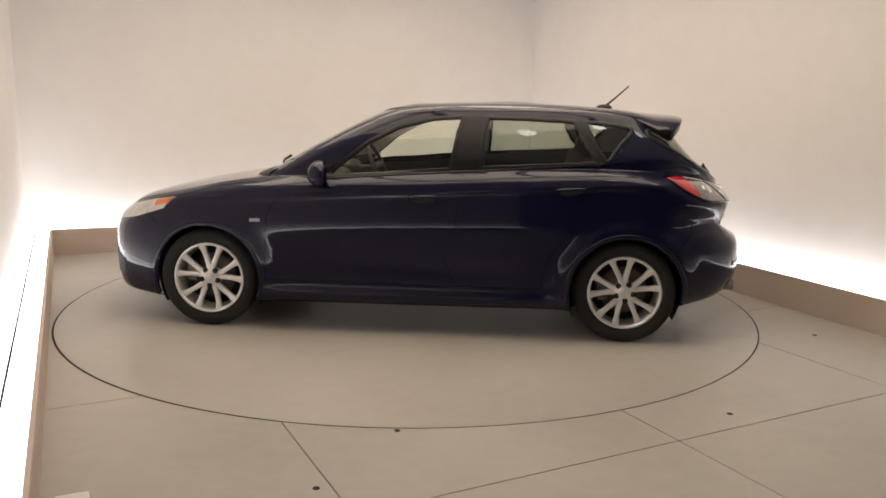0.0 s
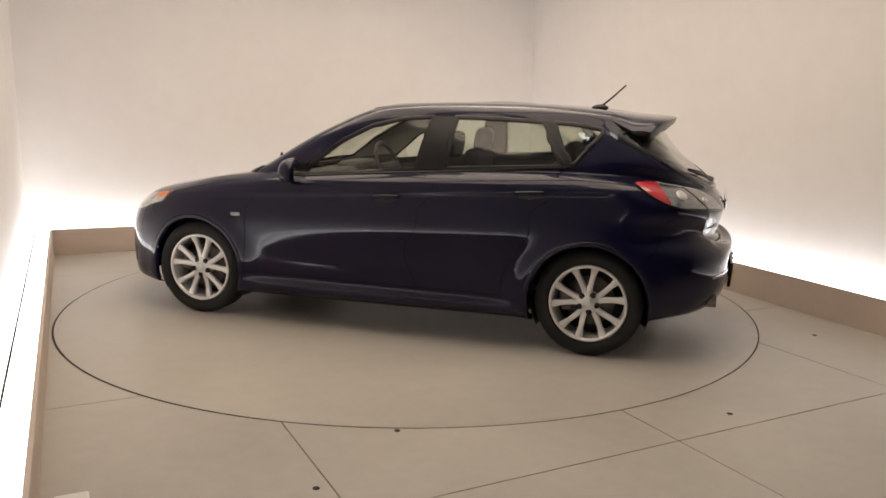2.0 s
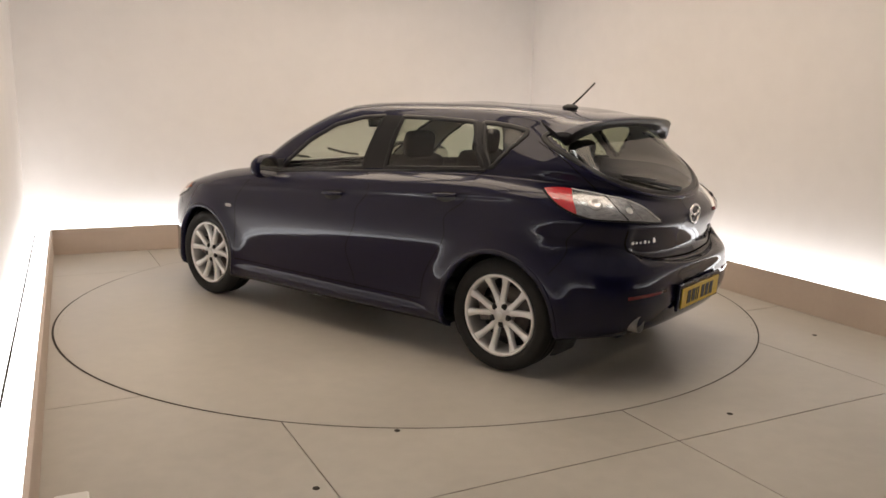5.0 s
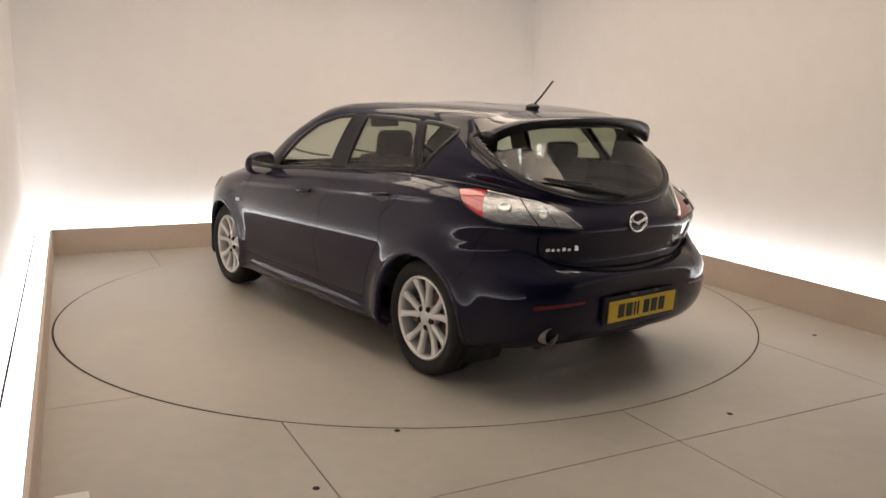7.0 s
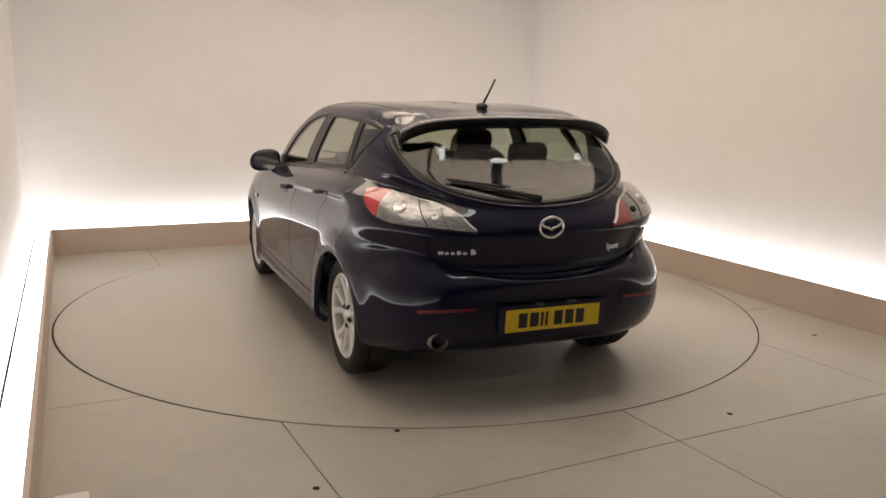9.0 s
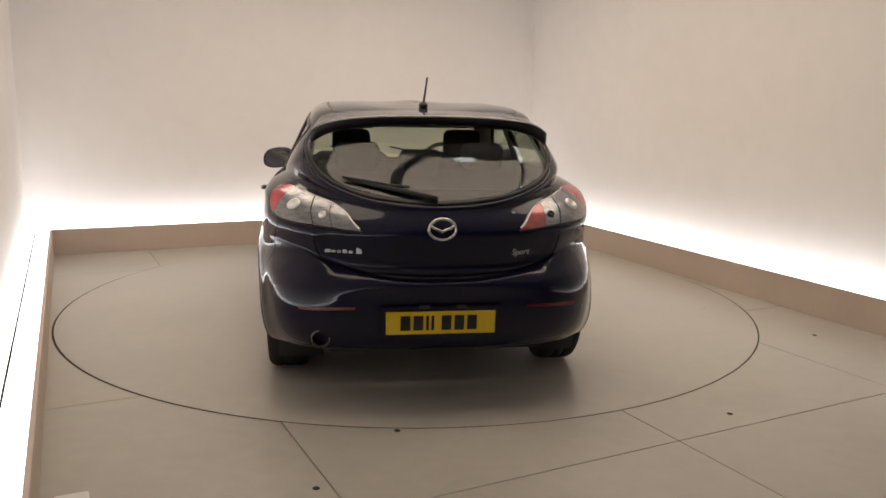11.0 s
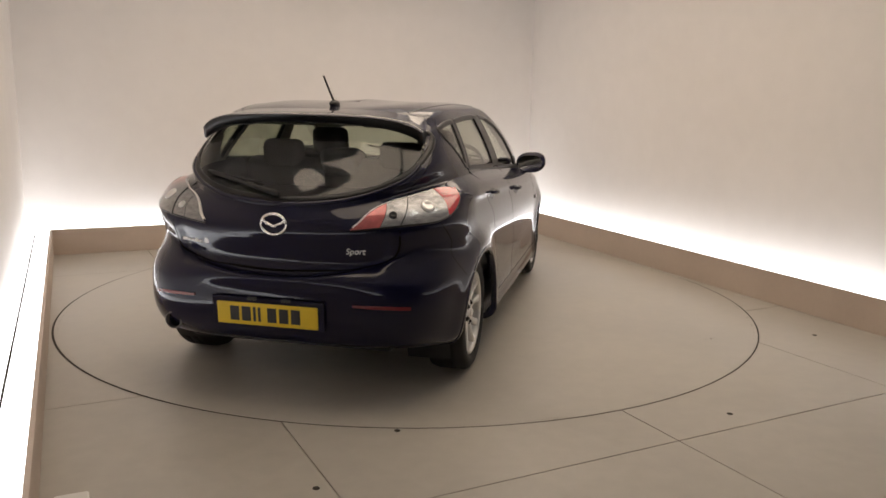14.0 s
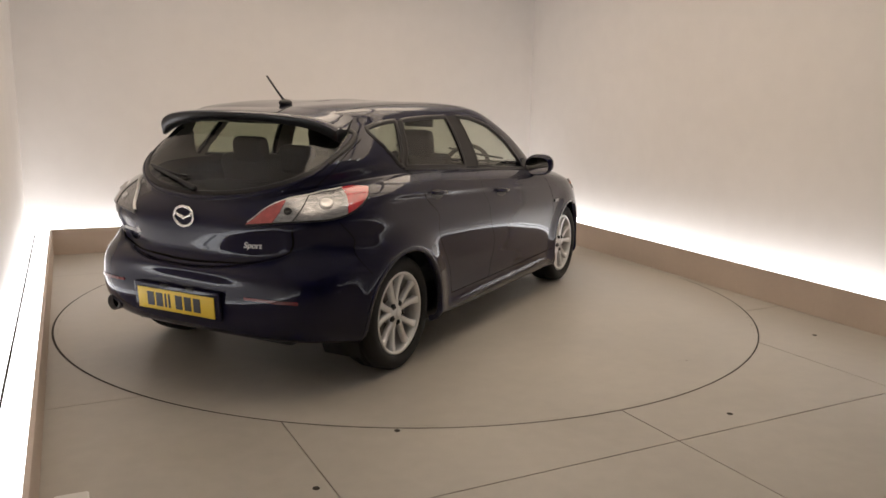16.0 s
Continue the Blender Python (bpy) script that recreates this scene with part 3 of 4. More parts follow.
# ---- glass, seals and pillars ----
for right in (False, True):
    def S(pts):
        return [on_side(x, z) for x, z in pts]

    def B(pts):
        return [on_rear(y, z) for y, z in pts]

    for low, high, nm, mat, owner in ((FRONT_LOW, FRONT_HIGH, "door_glass", WINDOW, doors[(6, right)]), (REAR_LOW, REAR_HIGH, "door_glass", DARK_WINDOW, doors[(7, right)]), (QUART_LOW, QUART_HIGH, "quarter_glass", DARK_WINDOW, car)):
        gl = panel(nm, S(low), S(high), mat, owner, -0.004, 0.0, 24, 9, right, "", True)
        gl.visible_shadow = False
        ribbon("window_seal", S(dense(poly(low, high))), 0.015, 0.004, GLOSS_BLACK, owner, True, right, "", 120)
    panel("pillar_cover", S([(-0.205, 1.045), (-0.425, 1.058)]), S([(-0.275, 1.370), (-0.45, 1.370)]), GLOSS_BLACK, car, 0.003, 0.008, 6, 12, right, "gloss black door pillar", True)
    panel("pillar_cover", S([(-1.11, 1.098), (-1.175, 1.105)]), S([(-0.965, 1.354), (-1.055, 1.350)]), GLOSS_BLACK, car, 0.003, 0.008, 6, 10, right, "gloss black rear pillar", True)
    panel("mirror_base", S([(0.70, 0.975), (0.545, 0.985)]), S([(0.60, 1.055), (0.525, 1.06)]), BLACK, car, 0.004, 0.008, 6, 6, right)
    # joints between the panels
    seam = [(0.62, 0.985), (0.74, 0.962), (0.86, 0.83), (0.925, 0.62), (0.93, 0.34)]
    ribbon("joint", S(seam), 0.0022, 0.0005, GAP_BLACK, car, False, right, "", 30)
    ribbon("joint", S([(-0.255, 1.035), (-0.27, 0.80), (-0.275, 0.33)]), 0.0022, 0.0005, GAP_BLACK, car, False, right, "", 24)
    ribbon("joint", S([(-1.16, 1.095), (-1.08, 0.92), (-0.97, 0.74), (-0.875, 0.57), (-0.81, 0.40), (-0.80, 0.335)]), 0.0022, 0.0005, GAP_BLACK, car, False, right, "", 30)
    ribbon("joint", S([(0.93, 0.335), (0.2, 0.333), (-0.80, 0.333)]), 0.0022, 0.0005, GAP_BLACK, car, False, right, "", 40)
    ribbon("joint", S([(1.66, 0.66), (1.75, 0.745), (1.88, 0.775)]), 0.0022, 0.0005, GAP_BLACK, car, False, right, "", 14)
    ribbon("joint", [locate((1.98, 0.50, 0.80)), locate((1.70, 0.68, 0.85)), locate((1.35, 0.72, 0.93)), locate((1.08, 0.73, 0.985))], 0.0022, 0.0005, GAP_BLACK, car, False, right, "", 24)
    ribbon("joint", [on_side(-1.64, 0.60), on_side(-1.72, 0.80), on_side(-1.79, 0.875)], 0.0022, 0.0005, GAP_BLACK, car, False, right, "", 14)
    ribbon("joint", B([(0.0, 0.645), (0.25, 0.655), (0.42, 0.672), (0.53, 0.70), (0.59, 0.76), (0.60, 0.85)]), 0.005, 0.0008, GAP_BLACK, car, False, right, "", 24)
    ribbon("joint", B([(0.592, 1.00), (0.625, 1.08), (0.648, 1.17), (0.645, 1.26)]), 0.0022, 0.0005, GAP_BLACK, car, False, right, "", 20)
    ribbon("belt_trim", S([(0.57, 0.975), (0.0, 1.016), (-0.60, 1.056), (-1.15, 1.094)]), 0.008, 0.006, GLOSS_BLACK, car, False, right, "", 40)
    # wheel arches
    for ax in AXLES:
        a0, a1 = (-22, 203)
        arc = []
        for k in range(41):
            g = radians(a0 + (a1 - a0) * k / 40)
            arc.append(on_side(ax + (ARCH + 0.010) * math.cos(g), max(0.195, AXLE_Z + (ARCH + 0.010) * math.sin(g))))
        ribbon("arch_lip", arc, 0.013, 0.003, PAINT, car, False, right, "", 90, 0.03)
        vs, fs = [], []
        for k in range(33):
            g = radians(-30 + 240 * k / 32)
            for yy, rr in ((0.79, 0.353), (0.74, 0.362), (0.56, 0.362), (0.56, 0.05)):
                vs.append((ax + rr * math.cos(g), (-yy if right else yy), AXLE_Z + rr * math.sin(g)))
        for k in range(32):
            for q in range(3):
                fs.append((k * 4 + q, k * 4 + q + 1, k * 4 + q + 5, k * 4 + q + 4))
        piece("wheel_well", mesh_of("wheel_well", vs, fs, BLACK), car)
    # door handles
    for (x0, x1, z0, z1), owner in (((0.025, -0.155, 0.882, 0.889), doors[(6, right)]), ((-0.875, -1.045, 0.948, 0.957), doors[(7, right)])):
        xm, zm = (x0 + x1) / 2, (z0 + z1) / 2
        # black panel laid on the skin stands for the shaded hollow behind the handle
        panel("handle_shade_panel", [on_side(x0 - 0.02, z0 - 0.028), on_side(xm, zm - 0.042), on_side(x1 + 0.02, z1 - 0.028)], [on_side(x0 - 0.02, z0 + 0.01), on_side(xm, zm + 0.015), on_side(x1 + 0.02, z1 + 0.01)], GLOSS_BLACK, owner, 0.0012, 0.004, 14, 6, right)
        p = [np.array(body(*on_side(x0 + (x1 - x0) * t, z0 + (z1 - z0) * t))) + np.array((0, 0.010 + 0.022 * math.sin(math.pi * t) ** 0.6, 0)) for t in np.linspace(0, 1, 13)]
        vs, fs = tube(p, 0.013, 10, False, [0.7 + 0.3 * math.sin(math.pi * t) for t in np.linspace(0, 1, 13)])
        piece("handle", mesh_of("handle", flip(vs) if right else vs, [f[::-1] for f in fs] if right else fs, PAINT), owner)
    panel("side_repeater", S([(1.025, 0.700), (0.955, 0.700)]), S([(1.025, 0.722), (0.955, 0.722)]), LENS, car, 0.008, 0.01, 8, 6, right, "small clear side repeater lamp")
    # tail lamps
    outer_low = [on_rear(0.600, 0.876), on_rear(0.67, 0.882), on_rear(0.735, 0.888), on_side(-1.745, 0.908)]
    outer_high = [on_rear(0.590, 0.990), on_rear(0.63, 1.006), on_rear(0.675, 1.017), on_side(-1.650, 1.022)]
    red_low = [on_side(-1.745, 0.908), on_side(-1.66, 0.948), on_side(-1.545, 1.016)]
    red_high = [on_side(-1.650, 1.022), on_side(-1.60, 1.024), on_side(-1.54, 1.022)]
    inner_low = [on_rear(0.375, 0.855), on_rear(0.49, 0.865), on_rear(0.597, 0.876)]
    inner_high = [on_rear(0.385, 0.866), on_rear(0.445, 0.932), on_rear(0.51, 0.968), on_rear(0.588, 0.989)]
    lamp = panel("tail_lamp", outer_low, outer_high, LENS, car, 0.012, 0.03, 22, 10, right, "clear tail lamp with a red tip")
    panel("red_lens", red_low, red_high, RED_LENS, lamp, 0.012, 0.03, 12, 8, right, "red lens")
    panel("inner_lens", inner_low[:1] + [on_rear(0.44, 0.860), on_rear(0.505, 0.867)], inner_high[:2] + [on_rear(0.508, 0.967)], FOG_LENS if right else LENS, lamp, 0.012, 0.03, 12, 8, right, "red inner lens" if right else "clear inner lens")
    panel("middle_lens", [on_rear(0.508, 0.867), on_rear(0.55, 0.871), on_rear(0.597, 0.876)], [on_rear(0.511, 0.968), on_rear(0.55, 0.982), on_rear(0.588, 0.989)], LENS, lamp, 0.012, 0.03, 10, 8, right, "clear middle lens")
    ribbon("lamp_rim", outer_high[::-1] + inner_high[::-1], 0.006, 0.015, ALLOY, lamp, False, right, "", 40)
    ribbon("lamp_edge", inner_low + outer_low + red_low, 0.005, 0.013, GLOSS_BLACK, lamp, False, right, "", 50)
    ribbon("lamp_divider", [on_rear(0.598, 0.877), on_rear(0.590, 0.989)], 0.004, 0.016, GLOSS_BLACK, lamp, False, right, "", 8)
    for yy, zz, r in ((0.690, 0.950, 0.036), (0.555, 0.918, 0.020)):
        u0, v0 = on_rear(yy, zz)
        c0, n0 = body(u0, v0), normal(u0, v0)
        vs, fs = lathe([(0.0, 0.017), (r * 0.55, 0.018), (r * 0.7, 0.021), (r, 0.016), (r, 0.008)], 20)
        m = Vector(n0).to_track_quat("Y", "Z").to_matrix()
        vs = [tuple(Vector(c0) + m @ Vector(q)) for q in vs]
        piece("bulb_bowl", mesh_of("bulb_bowl", flip(vs) if right else vs, fs, ALLOY if r > 0.03 else (GLOSS_BLACK if right else ALLOY)), lamp)
    panel("reflector", B([(0.41, 0.500), (0.55, 0.494), (0.67, 0.486)]), B([(0.41, 0.513), (0.55, 0.510), (0.67, 0.503)]), REFLECTOR, car, 0.006, 0.01, 12, 4, right, "narrow red bumper reflector")
    # head lamps
    h_low = [locate((2.10, 0.44, 0.645)), locate((2.02, 0.60, 0.665)), locate((1.87, 0.74, 0.690)), locate((1.62, 0.83, 0.765))]
    h_high = [locate((2.04, 0.46, 0.735)), locate((1.93, 0.61, 0.780)), locate((1.79, 0.71, 0.815)), locate((1.54, 0.80, 0.845))]
    head = panel("head_lamp", h_low, h_high, HEAD_LENS, car, 0.008, 0.02, 24, 10, right, "clear swept-back head lamp")
    panel("indicator_lens", [locate((1.70, 0.81, 0.785)), locate((1.59, 0.82, 0.800))], [locate((1.70, 0.77, 0.826)), locate((1.56, 0.80, 0.840))], AMBER_LENS, head, 0.010, 0.02, 8, 6, right, "amber indicator lens")
    # door mirror
    bm = bmesh.new()
    bmesh.ops.create_uvsphere(bm, u_segments=24, v_segments=14, radius=1.0)
    for q in bm.verts:
        x, y, z = q.co
        q.co = ((0.085 if x > 0 else 0.035) * x, 0.116 * math.copysign(abs(y) ** 0.75, y), (0.084 if z > 0 else 0.072) * math.copysign(abs(z) ** 0.85, z))
        q.co.z += -0.012 * y
    bmesh.ops.transform(bm, matrix=Matrix.Translation((0.565, -0.895 if right else 0.895, 1.008)) @ pose(0, 0, 0, 0, 0, -12 if right else 12), verts=bm.verts)
    mirror = part("door_mirror", bm, PAINT, car, "", True)
    bm = bmesh.new()
    bmesh.ops.create_circle(bm, cap_ends=True, segments=28, radius=1.0)
    for q in bm.verts:
        x, y, z = q.co
        q.co = (0.0, 0.096 * math.copysign(abs(x) ** 0.75, x), 0.062 * math.copysign(abs(y) ** 0.8, y))
    bmesh.ops.transform(bm, matrix=Matrix.Translation((0.526, -0.897 if right else 0.897, 1.008)) @ pose(0, 0, 0, 0, 0, -12 if right else 12), verts=bm.verts)
    part("mirror_glass", bm, CHROME, mirror, "mirror glass")
    bm = bmesh.new()
    box(bm, (0.07, 0.12, 0.035), Matrix.Translation((0.585, -0.80 if right else 0.80, 0.962)) @ pose(0, 0, 0, 18 if right else -18, 0, 0), 0.012)
    part("mirror_arm", bm, BLACK, mirror)

# rear and front screens
for low, high in ((BACK_LOW, BACK_HIGH),):
    lo, hi = [on_rear(y, z) for y, z in low], [on_rear(y, z) for y, z in high]
    for right in (False, True):
        gl = panel("rear_screen", lo, hi, DARK_WINDOW, car, -0.003, 0.0, 30, 16, right)
        gl.visible_shadow = False
        ribbon("screen_ledge", [on_rear(y, z - 0.024) for y, z in low], 0.012, 0.009, PAINT, car, False, right, "", 40)
        ribbon("screen_seal", lo + hi[::-1][:-1], 0.016, 0.004, GLOSS_BLACK, car, False, right, "", 60)
for right in (False, True):
    us = [(1.0, 8.75), (0.93, 8.75), (0.86, 8.75), (0.80, 8.75)]
    ut = [(1.0, 11.75), (0.93, 11.75), (0.86, 11.75), (0.80, 11.75)]
    gl = panel("windscreen", us, ut, WINDOW, car, -0.003, 0.0, 30, 16, right)
    gl.visible_shadow = False
    ribbon("screen_seal", [(1.0, 11.75), (0.91, 11.75), (0.83, 11.75)], 0.018, 0.003, GLOSS_BLACK, car, False, right, "", 24)
    ribbon("scuttle", [(1.0, 8.55), (0.92, 8.55), (0.84, 8.55)], 0.045, 0.008, BLACK, car, False, right, "", 24)
    ribbon("roof_ditch", [locate((0.10, 0.50, 1.42)), locate((-0.40, 0.53, 1.43)), locate((-1.0, 0.52, 1.42)), locate((-1.40, 0.48, 1.405))], 0.007, 0.001, BLACK, car, False, right, "", 40)

# front grille
for right in (False, True):
    panel("grille", [locate((2.25, 0.0, 0.26)), locate((2.2, 0.45, 0.27))], [locate((2.26, 0.0, 0.46)), locate((2.2, 0.42, 0.44))], BLACK, car, 0.003, 0.01, 12, 6, right, "black front grille")
    panel("fog_recess", [locate((2.10, 0.58, 0.28)), locate((1.98, 0.72, 0.29))], [locate((2.10, 0.60, 0.42)), locate((1.98, 0.73, 0.40))], BLACK, car, 0.003, 0.01, 8, 6, right)

# ---- roof spoiler ----
verts, faces, under = [], [], []
NS = 57
for i in range(NS):
    t = -1 + 2 * i / (NS - 1)
    y = 0.612 * t
    end = abs(t) ** 8
    top = 1.392 - 0.030 * t * t - 0.052 * end
    back = -1.715 + 0.075 * t * t + 0.045 * end
    lip = 0.040 + 0.022 * t * t
    rx = -1.36 - 0.02 * t * t
    root = np.array(body(*locate((rx, y * 0.99, 1.42))))
    rows = ((root[0], root[1] * (1 if t > 0 else -1), root[2] - 0.002), (-1.50, y, top + 0.016 * (1 - end)), (back + 0.05, y, top + 0.006), (back + 0.010, y, top + 0.001), (back, y, top - 0.006), (back + 0.012, y, top - lip), (back + 0.035, y, top - lip - 0.004), (-1.56, y, top - lip - 0.006), (-1.47, y * 0.985, 1.325 - 0.03 * end))
    verts += rows
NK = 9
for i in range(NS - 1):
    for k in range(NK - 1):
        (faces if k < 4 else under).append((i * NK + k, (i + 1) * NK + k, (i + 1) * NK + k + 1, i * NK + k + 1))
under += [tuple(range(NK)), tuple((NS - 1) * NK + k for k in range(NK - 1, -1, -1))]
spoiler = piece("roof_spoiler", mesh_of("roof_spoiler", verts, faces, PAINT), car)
# black colour stands in for shade on the lip and underside
piece("spoiler_underside", mesh_of("spoiler_underside", verts, under, GLOSS_BLACK), spoiler, "spoiler underside coloured black for its shade")

# ---- rear details ----
PX = body(*on_rear(0.0, 0.44))[0] - 0.026
bm = bmesh.new()
box(bm, (0.006, 0.520, 0.111), Matrix.Translation((PX, 0.010, 0.440)) @ pose(0, 0, 0, 0, -4, 0), 0.002)
plate = part("number_plate", bm, PLATE, car, "yellow rear number plate with black bars")
y = 0.215
for wdt, gap in ((0.050, 0.011), (0.050, 0.011), (0.014, 0.011), (0.014, 0.033), (0.050, 0.011), (0.050, 0.011), (0.050, 0.011)):
    bm = bmesh.new()
    box(bm, (0.002, wdt * 0.92, 0.072), Matrix.Translation((PX - 0.004, y - wdt / 2 - 0.012, 0.440)) @ pose(0, 0, 0, 0, -4, 0))
    part("plate_bar", bm, BAR, plate)
    y -= wdt + gap
bm = bmesh.new()
box(bm, (0.02, 0.58, 0.15), Matrix.Translation((PX + 0.014, 0.010, 0.446)) @ pose(0, 0, 0, 0, -4, 0), 0.006)
part("plate_holder", bm, PAINT, car)
for yy in (0.22, -0.22):
    bm = bmesh.new()
    box(bm, (0.02, 0.05, 0.014), Matrix.Translation((PX + 0.004, yy * 0.4, 0.515)), 0.004)
    part("plate_lamp", bm, BLACK, car)
# badge: an oval ring with a winged bar
u0, v0 = on_rear(0.0, 0.872)
c0 = body(0.0, v0)
vs, fs = tube([(c0[0] - 0.012, 0.064 * math.cos(g), 0.872 + 0.050 * math.sin(g)) for g in np.linspace(0, 2 * math.pi, 40, endpoint=False)], 0.0075, 8, True)
badge = piece("badge", mesh_of("badge", vs, fs, CHROME), car, "chrome oval badge")
vs, fs = tube([(c0[0] - 0.012, 0.058 * t, 0.872 + 0.022 * abs(t) ** 0.7 + (0.008 if abs(t) > 0.8 else 0) - 0.012) for t in np.linspace(-1, 1, 15)], 0.007, 8)
piece("badge_wing", mesh_of("badge_wing", vs, fs, CHROME), badge)
for k, (wide, tall) in enumerate(((0.028, 0.016), (0.020, 0.013), (0.020, 0.013), (0.022, 0.018), (0.020, 0.013), (0.026, 0.028))):
    yy = 0.535 - 0.027 * k - (0.012 if k == 5 else 0)
    p = body(*on_rear(yy, 0.757))
    bm = bmesh.new()
    box(bm, (0.005, wide, tall), Matrix.Translation((p[0] - 0.003, yy, 0.755 + tall / 2 - 0.006)), 0.002, 1)
    part("lettering_bar", bm, ALLOY, car, "silver lettering bar")
word = bpy.data.curves.new("trim_word", "FONT")
word.body, word.size, word.extrude, word.shear = "Sport", 0.042, 0.002, 0.2
probe = bpy.data.objects.new("trim_word", word)
scene.collection.objects.link(probe)
bpy.context.view_layer.update()
word_mesh = bpy.data.meshes.new_from_object(probe.evaluated_get(bpy.context.evaluated_depsgraph_get()))
bpy.data.objects.remove(probe)
w0, w1 = (Vector((body(*on_rear(q, 0.748))[0], -q, 0.738)) for q in (0.345, 0.455))
along = (w1 - w0).normalized()
out = along.cross(Vector((0, 0, 1)))
turn = Matrix.Translation(w0 + out * 0.008) @ Matrix((along, Vector((0, 0, 1)), out)).transposed().to_4x4()
word_mesh.transform(turn)
word_mesh.materials.clear()
word_mesh.materials.append(ALLOY)
piece("trim_word", word_mesh, car, "silver raised word Sport")
# exhaust
vs, fs = lathe([(0.039, -0.12), (0.039, 0.0), (0.042, 0.002), (0.045, 0.0), (0.045, -0.16)], 28)
TAIL_X = body(*on_rear(0.575, 0.335))[0]
m = Matrix.Translation((TAIL_X - 0.026, 0.572, 0.346)) @ pose(0, 0, 0, 0, 0, 90)
pipe = piece("exhaust_pipe", mesh_of("exhaust_pipe", [tuple(m @ Vector(q)) for q in vs], fs, EXHAUST), car, "round dull steel exhaust tip")
vs, fs = lathe([(0.0, -0.03), (0.041, -0.03)], 28)
piece("exhaust_bore", mesh_of("exhaust_bore", [tuple(m @ Vector(q)) for q in vs], fs, GAP_BLACK), pipe)
bm = bmesh.new()
box(bm, (0.14, 1.10, 0.07), Matrix.Translation((-1.83, 0, 0.265)), 0.03, 3)
part("rear_valance", bm, BLACK, car, "black lower bumper valance")
# wiper
p0, p1, p2 = (np.array(body(*on_rear(yy, zz))) for yy, zz in ((0.01, 1.0), (0.20, 1.045), (0.44, 1.085)))
vs, fs = tube([p0 + (-0.028, 0, 0.0), p1 + (-0.022, 0, 0), p2 + (-0.014, 0, 0)], 0.010, 8, False, [1.5, 1.0, 0.7])
wiper = piece("rear_wiper", mesh_of("rear_wiper", vs, fs, BLACK), car)
q0 = np.array(body(*on_rear(0.14, 1.05)))
vs, fs = tube([q0 + (-0.012, 0, 0), p1 + (-0.012, 0, 0.018), p2 + (-0.010, 0.02, 0.01)], 0.007, 6)
piece("wiper_blade", mesh_of("wiper_blade", vs, fs, BLACK), wiper)
# front wipers
for y0, y1 in ((0.10, 0.52), (-0.42, 0.02)):
    line = []
    for q in range(5):
        w0 = y0 + (y1 - y0) * q / 4
        u0, v0 = locate((1.02, abs(w0), 1.05))
        v0 = 8.9 + 0.12 * q
        p = body(u0, v0) + normal(u0, v0) * 0.014
        line.append((p[0], math.copysign(p[1], w0), p[2]))
    vs, fs = tube(line, 0.009, 6)
    piece("front_wiper", mesh_of("front_wiper", vs, fs, BLACK), car)
# aerial
bm = bmesh.new()
bmesh.ops.create_uvsphere(bm, u_segments=16, v_segments=8, radius=1.0)
bmesh.ops.transform(bm, matrix=Matrix.Translation((-1.225, 0, 1.438)) @ Matrix.Diagonal((0.055, 0.026, 0.022, 1)), verts=bm.verts)
aerial = part("aerial", bm, BLACK, car, "short black roof aerial", True)
vs, fs = tube([(-1.235, 0, 1.45), (-1.30, 0, 1.505), (-1.385, 0, 1.585)], 0.0055, 8, False, [1.3, 1.0, 0.9])
piece("aerial_rod", mesh_of("aerial_rod", vs, fs, BLACK), aerial)

# ---- underside and cabin ----
bm = bmesh.new()
box(bm, (1.86, 1.58, 0.05), Matrix.Translation((0, 0, 0.205)), 0.01)
box(bm, (3.55, 1.08, 0.06), Matrix.Translation((0.06, 0, 0.245)), 0.01)
part("underbody", bm, BLACK, car)


def seat(name, x, y, wide, head_at):
    bm = bmesh.new()
    box(bm, (0.50, wide, 0.16), Matrix.Translation((x + 0.27, y, 0.50)) @ pose(0, 0, 0, 0, -6, 0), 0.05, 3)
    s = part(name, bm, CLOTH, car, "dark cloth seat", True)
    bm = bmesh.new()
    box(bm, (0.13, wide * 0.96, 0.66), Matrix.Translation((x, y, 0.80)) @ pose(0, 0, 0, 0, -14, 0), 0.05, 3)
    part("seat_back", bm, CLOTH, s, "", True)
    for hy in head_at:
        bm = bmesh.new()
        box(bm, (0.10, 0.25, 0.18), Matrix.Translation((x - 0.095, hy, 1.185 if len(head_at) == 1 else (1.14 if hy else 1.10))) @ pose(0, 0, 0, 0, -10, 0), 0.045, 3)
        h = part("headrest", bm, CLOTH, s, "", True)
        for d in (-0.06, 0.06):
            vs, fs = tube([(x - 0.07, hy + d, 1.02), (x - 0.085, hy + d, 1.12)], 0.006, 6)
            piece("headrest_rod", mesh_of("headrest_rod", vs, fs, CHROME), h)


seat("front_seat", -0.24, 0.37, 0.50, [0.37])
seat("front_seat", -0.24, -0.37, 0.50, [-0.37])
seat("rear_bench", -1.02, 0.0, 1.26, [0.36, 0.0, -0.36])
bm = bmesh.new()
box(bm, (0.45, 1.36, 0.30), Matrix.Translation((0.80, 0, 0.80)) @ pose(0, 0, 0, 0, 6, 0), 0.08, 4)
box(bm, (0.20, 0.36, 0.10), Matrix.Translation((0.68, -0.37, 0.95)), 0.04, 3)
part("dashboard", bm, DASH, car, "", True)
vs, fs = tube([(0.42 + 0.075 * math.sin(g), -0.37 + 0.185 * math.cos(g), 0.965 + 0.168 * math.sin(g)) for g in np.linspace(0, 2 * math.pi, 32, endpoint=False)], 0.016, 8, True)
wheel_s = piece("steering_wheel", mesh_of("steering_wheel", vs, fs, DASH), car)
bm = bmesh.new()
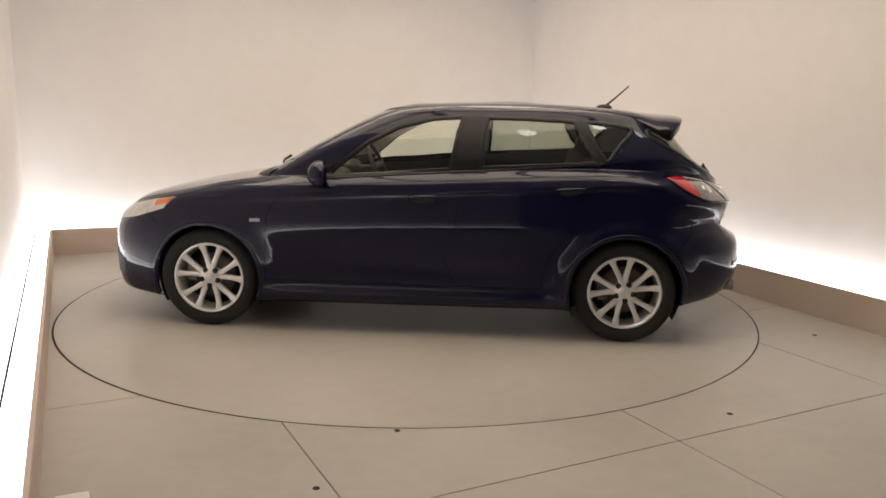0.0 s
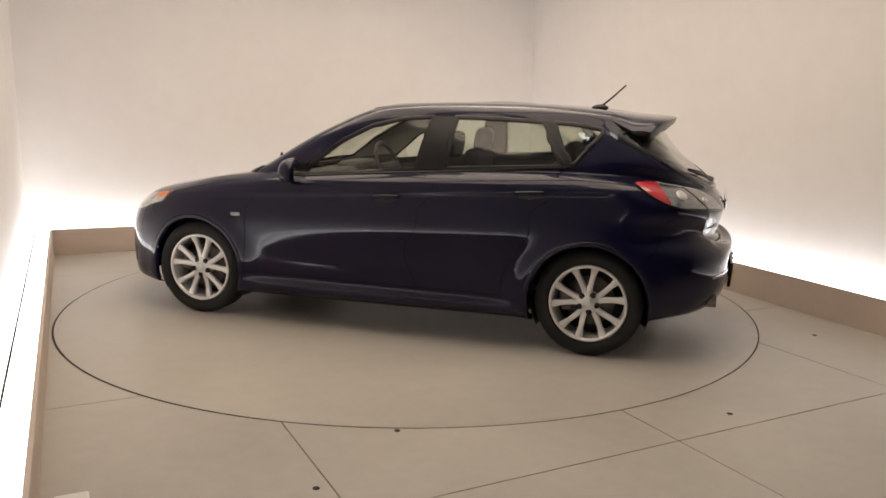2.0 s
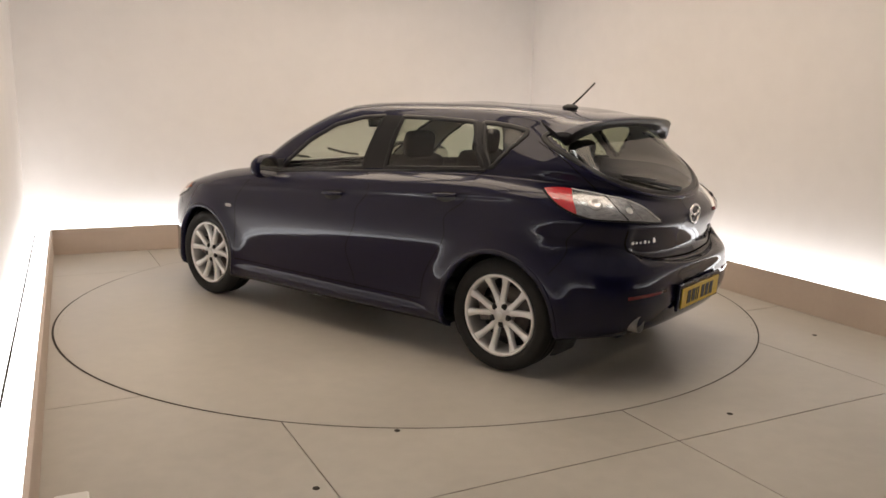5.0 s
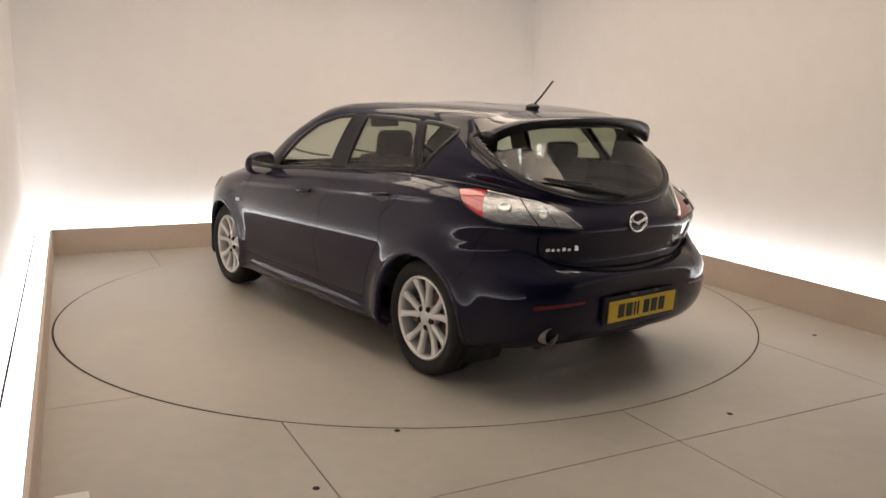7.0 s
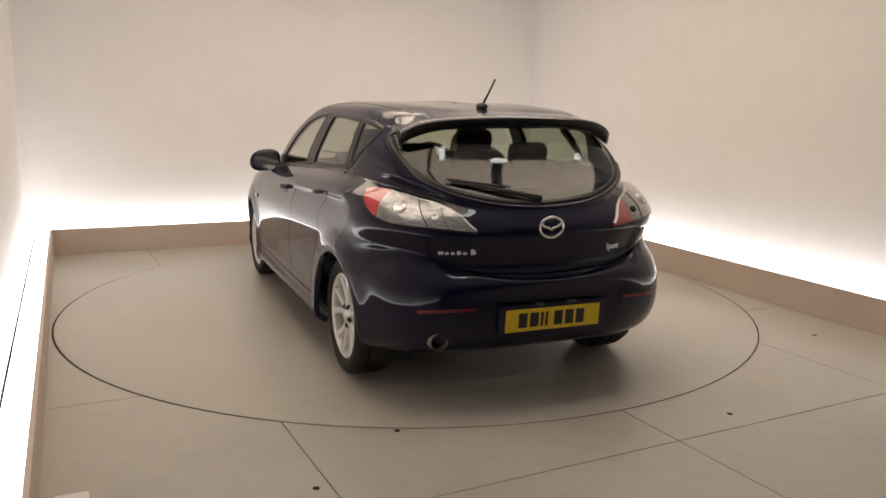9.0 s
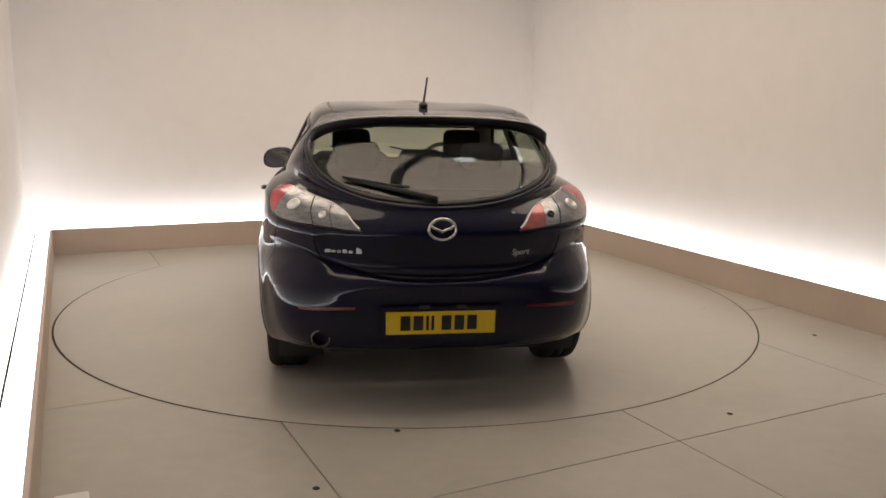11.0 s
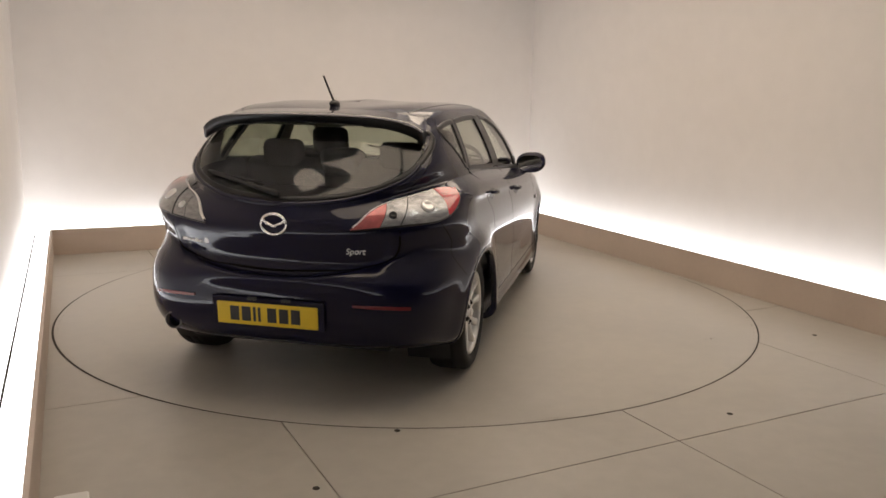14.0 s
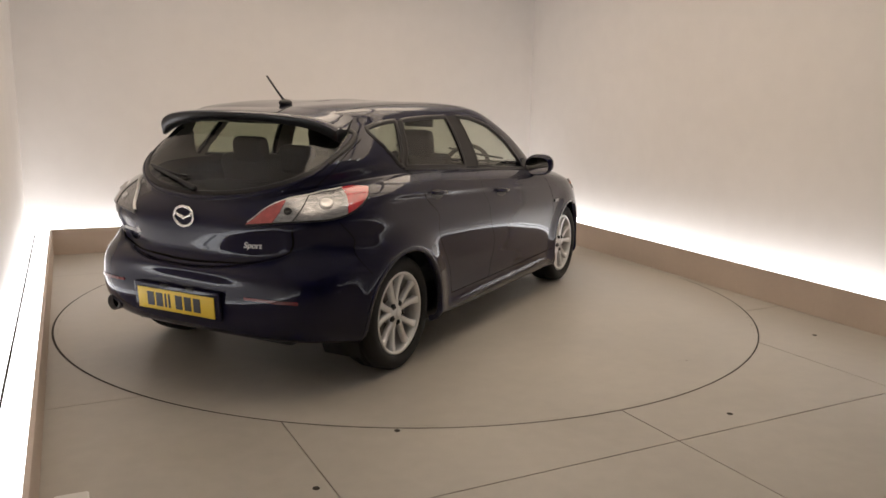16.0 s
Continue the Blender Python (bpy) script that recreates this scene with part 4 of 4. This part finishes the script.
box(bm, (0.05, 0.34, 0.05), Matrix.Translation((0.43, -0.37, 0.965)), 0.015)
box(bm, (0.22, 0.06, 0.06), Matrix.Translation((0.54, -0.37, 0.94)), 0.015)
part("steering_boss", bm, DASH, wheel_s)
bm = bmesh.new()
box(bm, (0.025, 0.24, 0.065), Matrix.Translation((0.36, 0, 1.30)) @ pose(0, 0, 0, 0, 10, 0), 0.012, 2)
part("interior_mirror", bm, BLACK, car)
bm = bmesh.new()
box(bm, (0.55, 1.20, 0.03), Matrix.Translation((-1.42, 0, 0.945)), 0.01)
part("parcel_shelf", bm, DASH, car)
bm = bmesh.new()
box(bm, (1.95, 1.44, 0.04), Matrix.Translation((-0.1, 0, 0.36)), 0.01)
part("cabin_floor", bm, DASH, car)


# ---- wheels ----
def wheel(x, y, turn):
    """Hub face towards +y in its own space; mirrored by a half turn for the right side."""
    m = Matrix.Translation((x, y, AXLE_Z)) @ pose(0, 0, 0, 0, 0, 0 if y > 0 else 180) @ pose(0, 0, 0, 0, turn, 0)

    def put(name, vf, mat, parent, smooth=True, label=""):
        me = mesh_of(name, [tuple(m @ Vector(q)) for q in vf[0]], vf[1], mat, smooth)
        return piece(name, me, parent, label)

    rim = put("wheel", lathe([(0.200, -0.19), (0.205, -0.06), (0.207, -0.012), (0.214, 0.004), (0.224, 0.008), (0.230, 0.004), (0.231, -0.012), (0.215, -0.05), (0.212, -0.19)], 64), ALLOY, car, True, "silver ten-spoke alloy wheel")
    put("tyre", lathe([(0.222, -0.19), (0.226, -0.012), (0.236, 0.008), (0.262, 0.019), (0.290, 0.015), (0.306, 0.003), (0.3145, -0.015), (0.317, -0.04), (0.3165, -0.06), (0.311, -0.0615), (0.311, -0.068), (0.3165, -0.0695), (0.3165, -0.11), (0.311, -0.1115), (0.311, -0.118), (0.3165, -0.1195), (0.316, -0.15), (0.306, -0.185), (0.27, -0.20), (0.222, -0.19)], 72), RUBBER, rim, True, "black rubber tyre")
    put("brake_disc", lathe([(0.0, -0.075), (0.06, -0.075), (0.075, -0.085), (0.145, -0.085), (0.147, -0.10), (0.0, -0.10)], 40), STEEL, rim, True, "dull steel brake disc")
    put("brake_drum", lathe([(0.0, -0.105), (0.198, -0.125), (0.2, -0.16)], 32), BLACK, rim)
    cal = bmesh.new()
    box(cal, (0.07, 0.05, 0.13), Matrix.Translation((0.135, -0.075, 0.02)), 0.012)
    bmesh.ops.transform(cal, matrix=m, verts=cal.verts)
    part("brake_caliper", cal, STEEL, rim)
    put("hub", lathe([(0.0, -0.006), (0.030, -0.007), (0.034, -0.012), (0.060, -0.014), (0.070, -0.024), (0.066, -0.07)], 40), ALLOY, rim)
    put("hub_cap", lathe([(0.0, 0.002), (0.020, 0.001), (0.026, -0.004), (0.027, -0.01)], 28), ALLOY, rim, True, "silver centre cap")
    for k in range(5):
        g = radians(90 + 72 * k)
        for sgn in (-1, 1):
            verts, faces = [], []
            n = 9
            for i in range(n):
                t = i / (n - 1)
                r = 0.045 + (0.219 - 0.045) * t
                a = g + sgn * radians(16.5 - 8.0 * (1 - t) ** 1.6)
                wd = 0.0150 + 0.003 * (1 - t) ** 2 + 0.010 * max(0, t - 0.7) / 0.3
                yo = -0.016 + 0.016 * t ** 1.3 - 0.006 * math.sin(math.pi * t)
                for lat, dy in ((-1, -0.028), (-1, -0.005), (-0.7, 0.0), (0.7, 0.0), (1, -0.005), (1, -0.028)):
                    verts.append((r * math.cos(a) - lat * wd * math.sin(a), yo + dy, r * math.sin(a) + lat * wd * math.cos(a)))
            for i in range(n - 1):
                for q in range(5):
                    faces.append((i * 6 + q, (i + 1) * 6 + q, (i + 1) * 6 + q + 1, i * 6 + q + 1))
            put("spoke", (verts, faces), ALLOY, rim)
        h = g + radians(36)
        hx, hz = 0.0535 * math.cos(h), 0.0535 * math.sin(h)
        vf = lathe([(0.0, 0.0), (0.008, 0.0), (0.009, -0.004), (0.009, -0.0085), (0.0175, -0.0085), (0.0175, -0.02)], 14)
        put("wheel_nut", ([(q[0] + hx, q[1] - 0.004, q[2] + hz) for q in vf[0]], vf[1]), BLACK, rim, True, "dark wheel nut")


for x in AXLES:
    for y in (0.836, -0.836):
        wheel(x, y, -4 if x > 0 else 7.5)


# ---- movement ----
def motions():
    # heading of the car, second by second, as the turntable brings it round
    headings = (172.98, 166.39, 159.68, 152.88, 145.99, 139.02, 131.99, 124.90, 117.77, 110.60, 103.41, 96.21, 89.00, 81.80, 74.61, 67.45, 60.33)
    rows, deck = [], []
    for t, h in enumerate(headings):
        turn = pose(0, 0, 0, 0, 0, h)
        rows.append((float(t), turn @ Matrix.Translation((-0.116, 0.095, 0.0))))
        deck.append((float(t), turn))
    walk(car, rows)
    walk(table, deck)


motions()
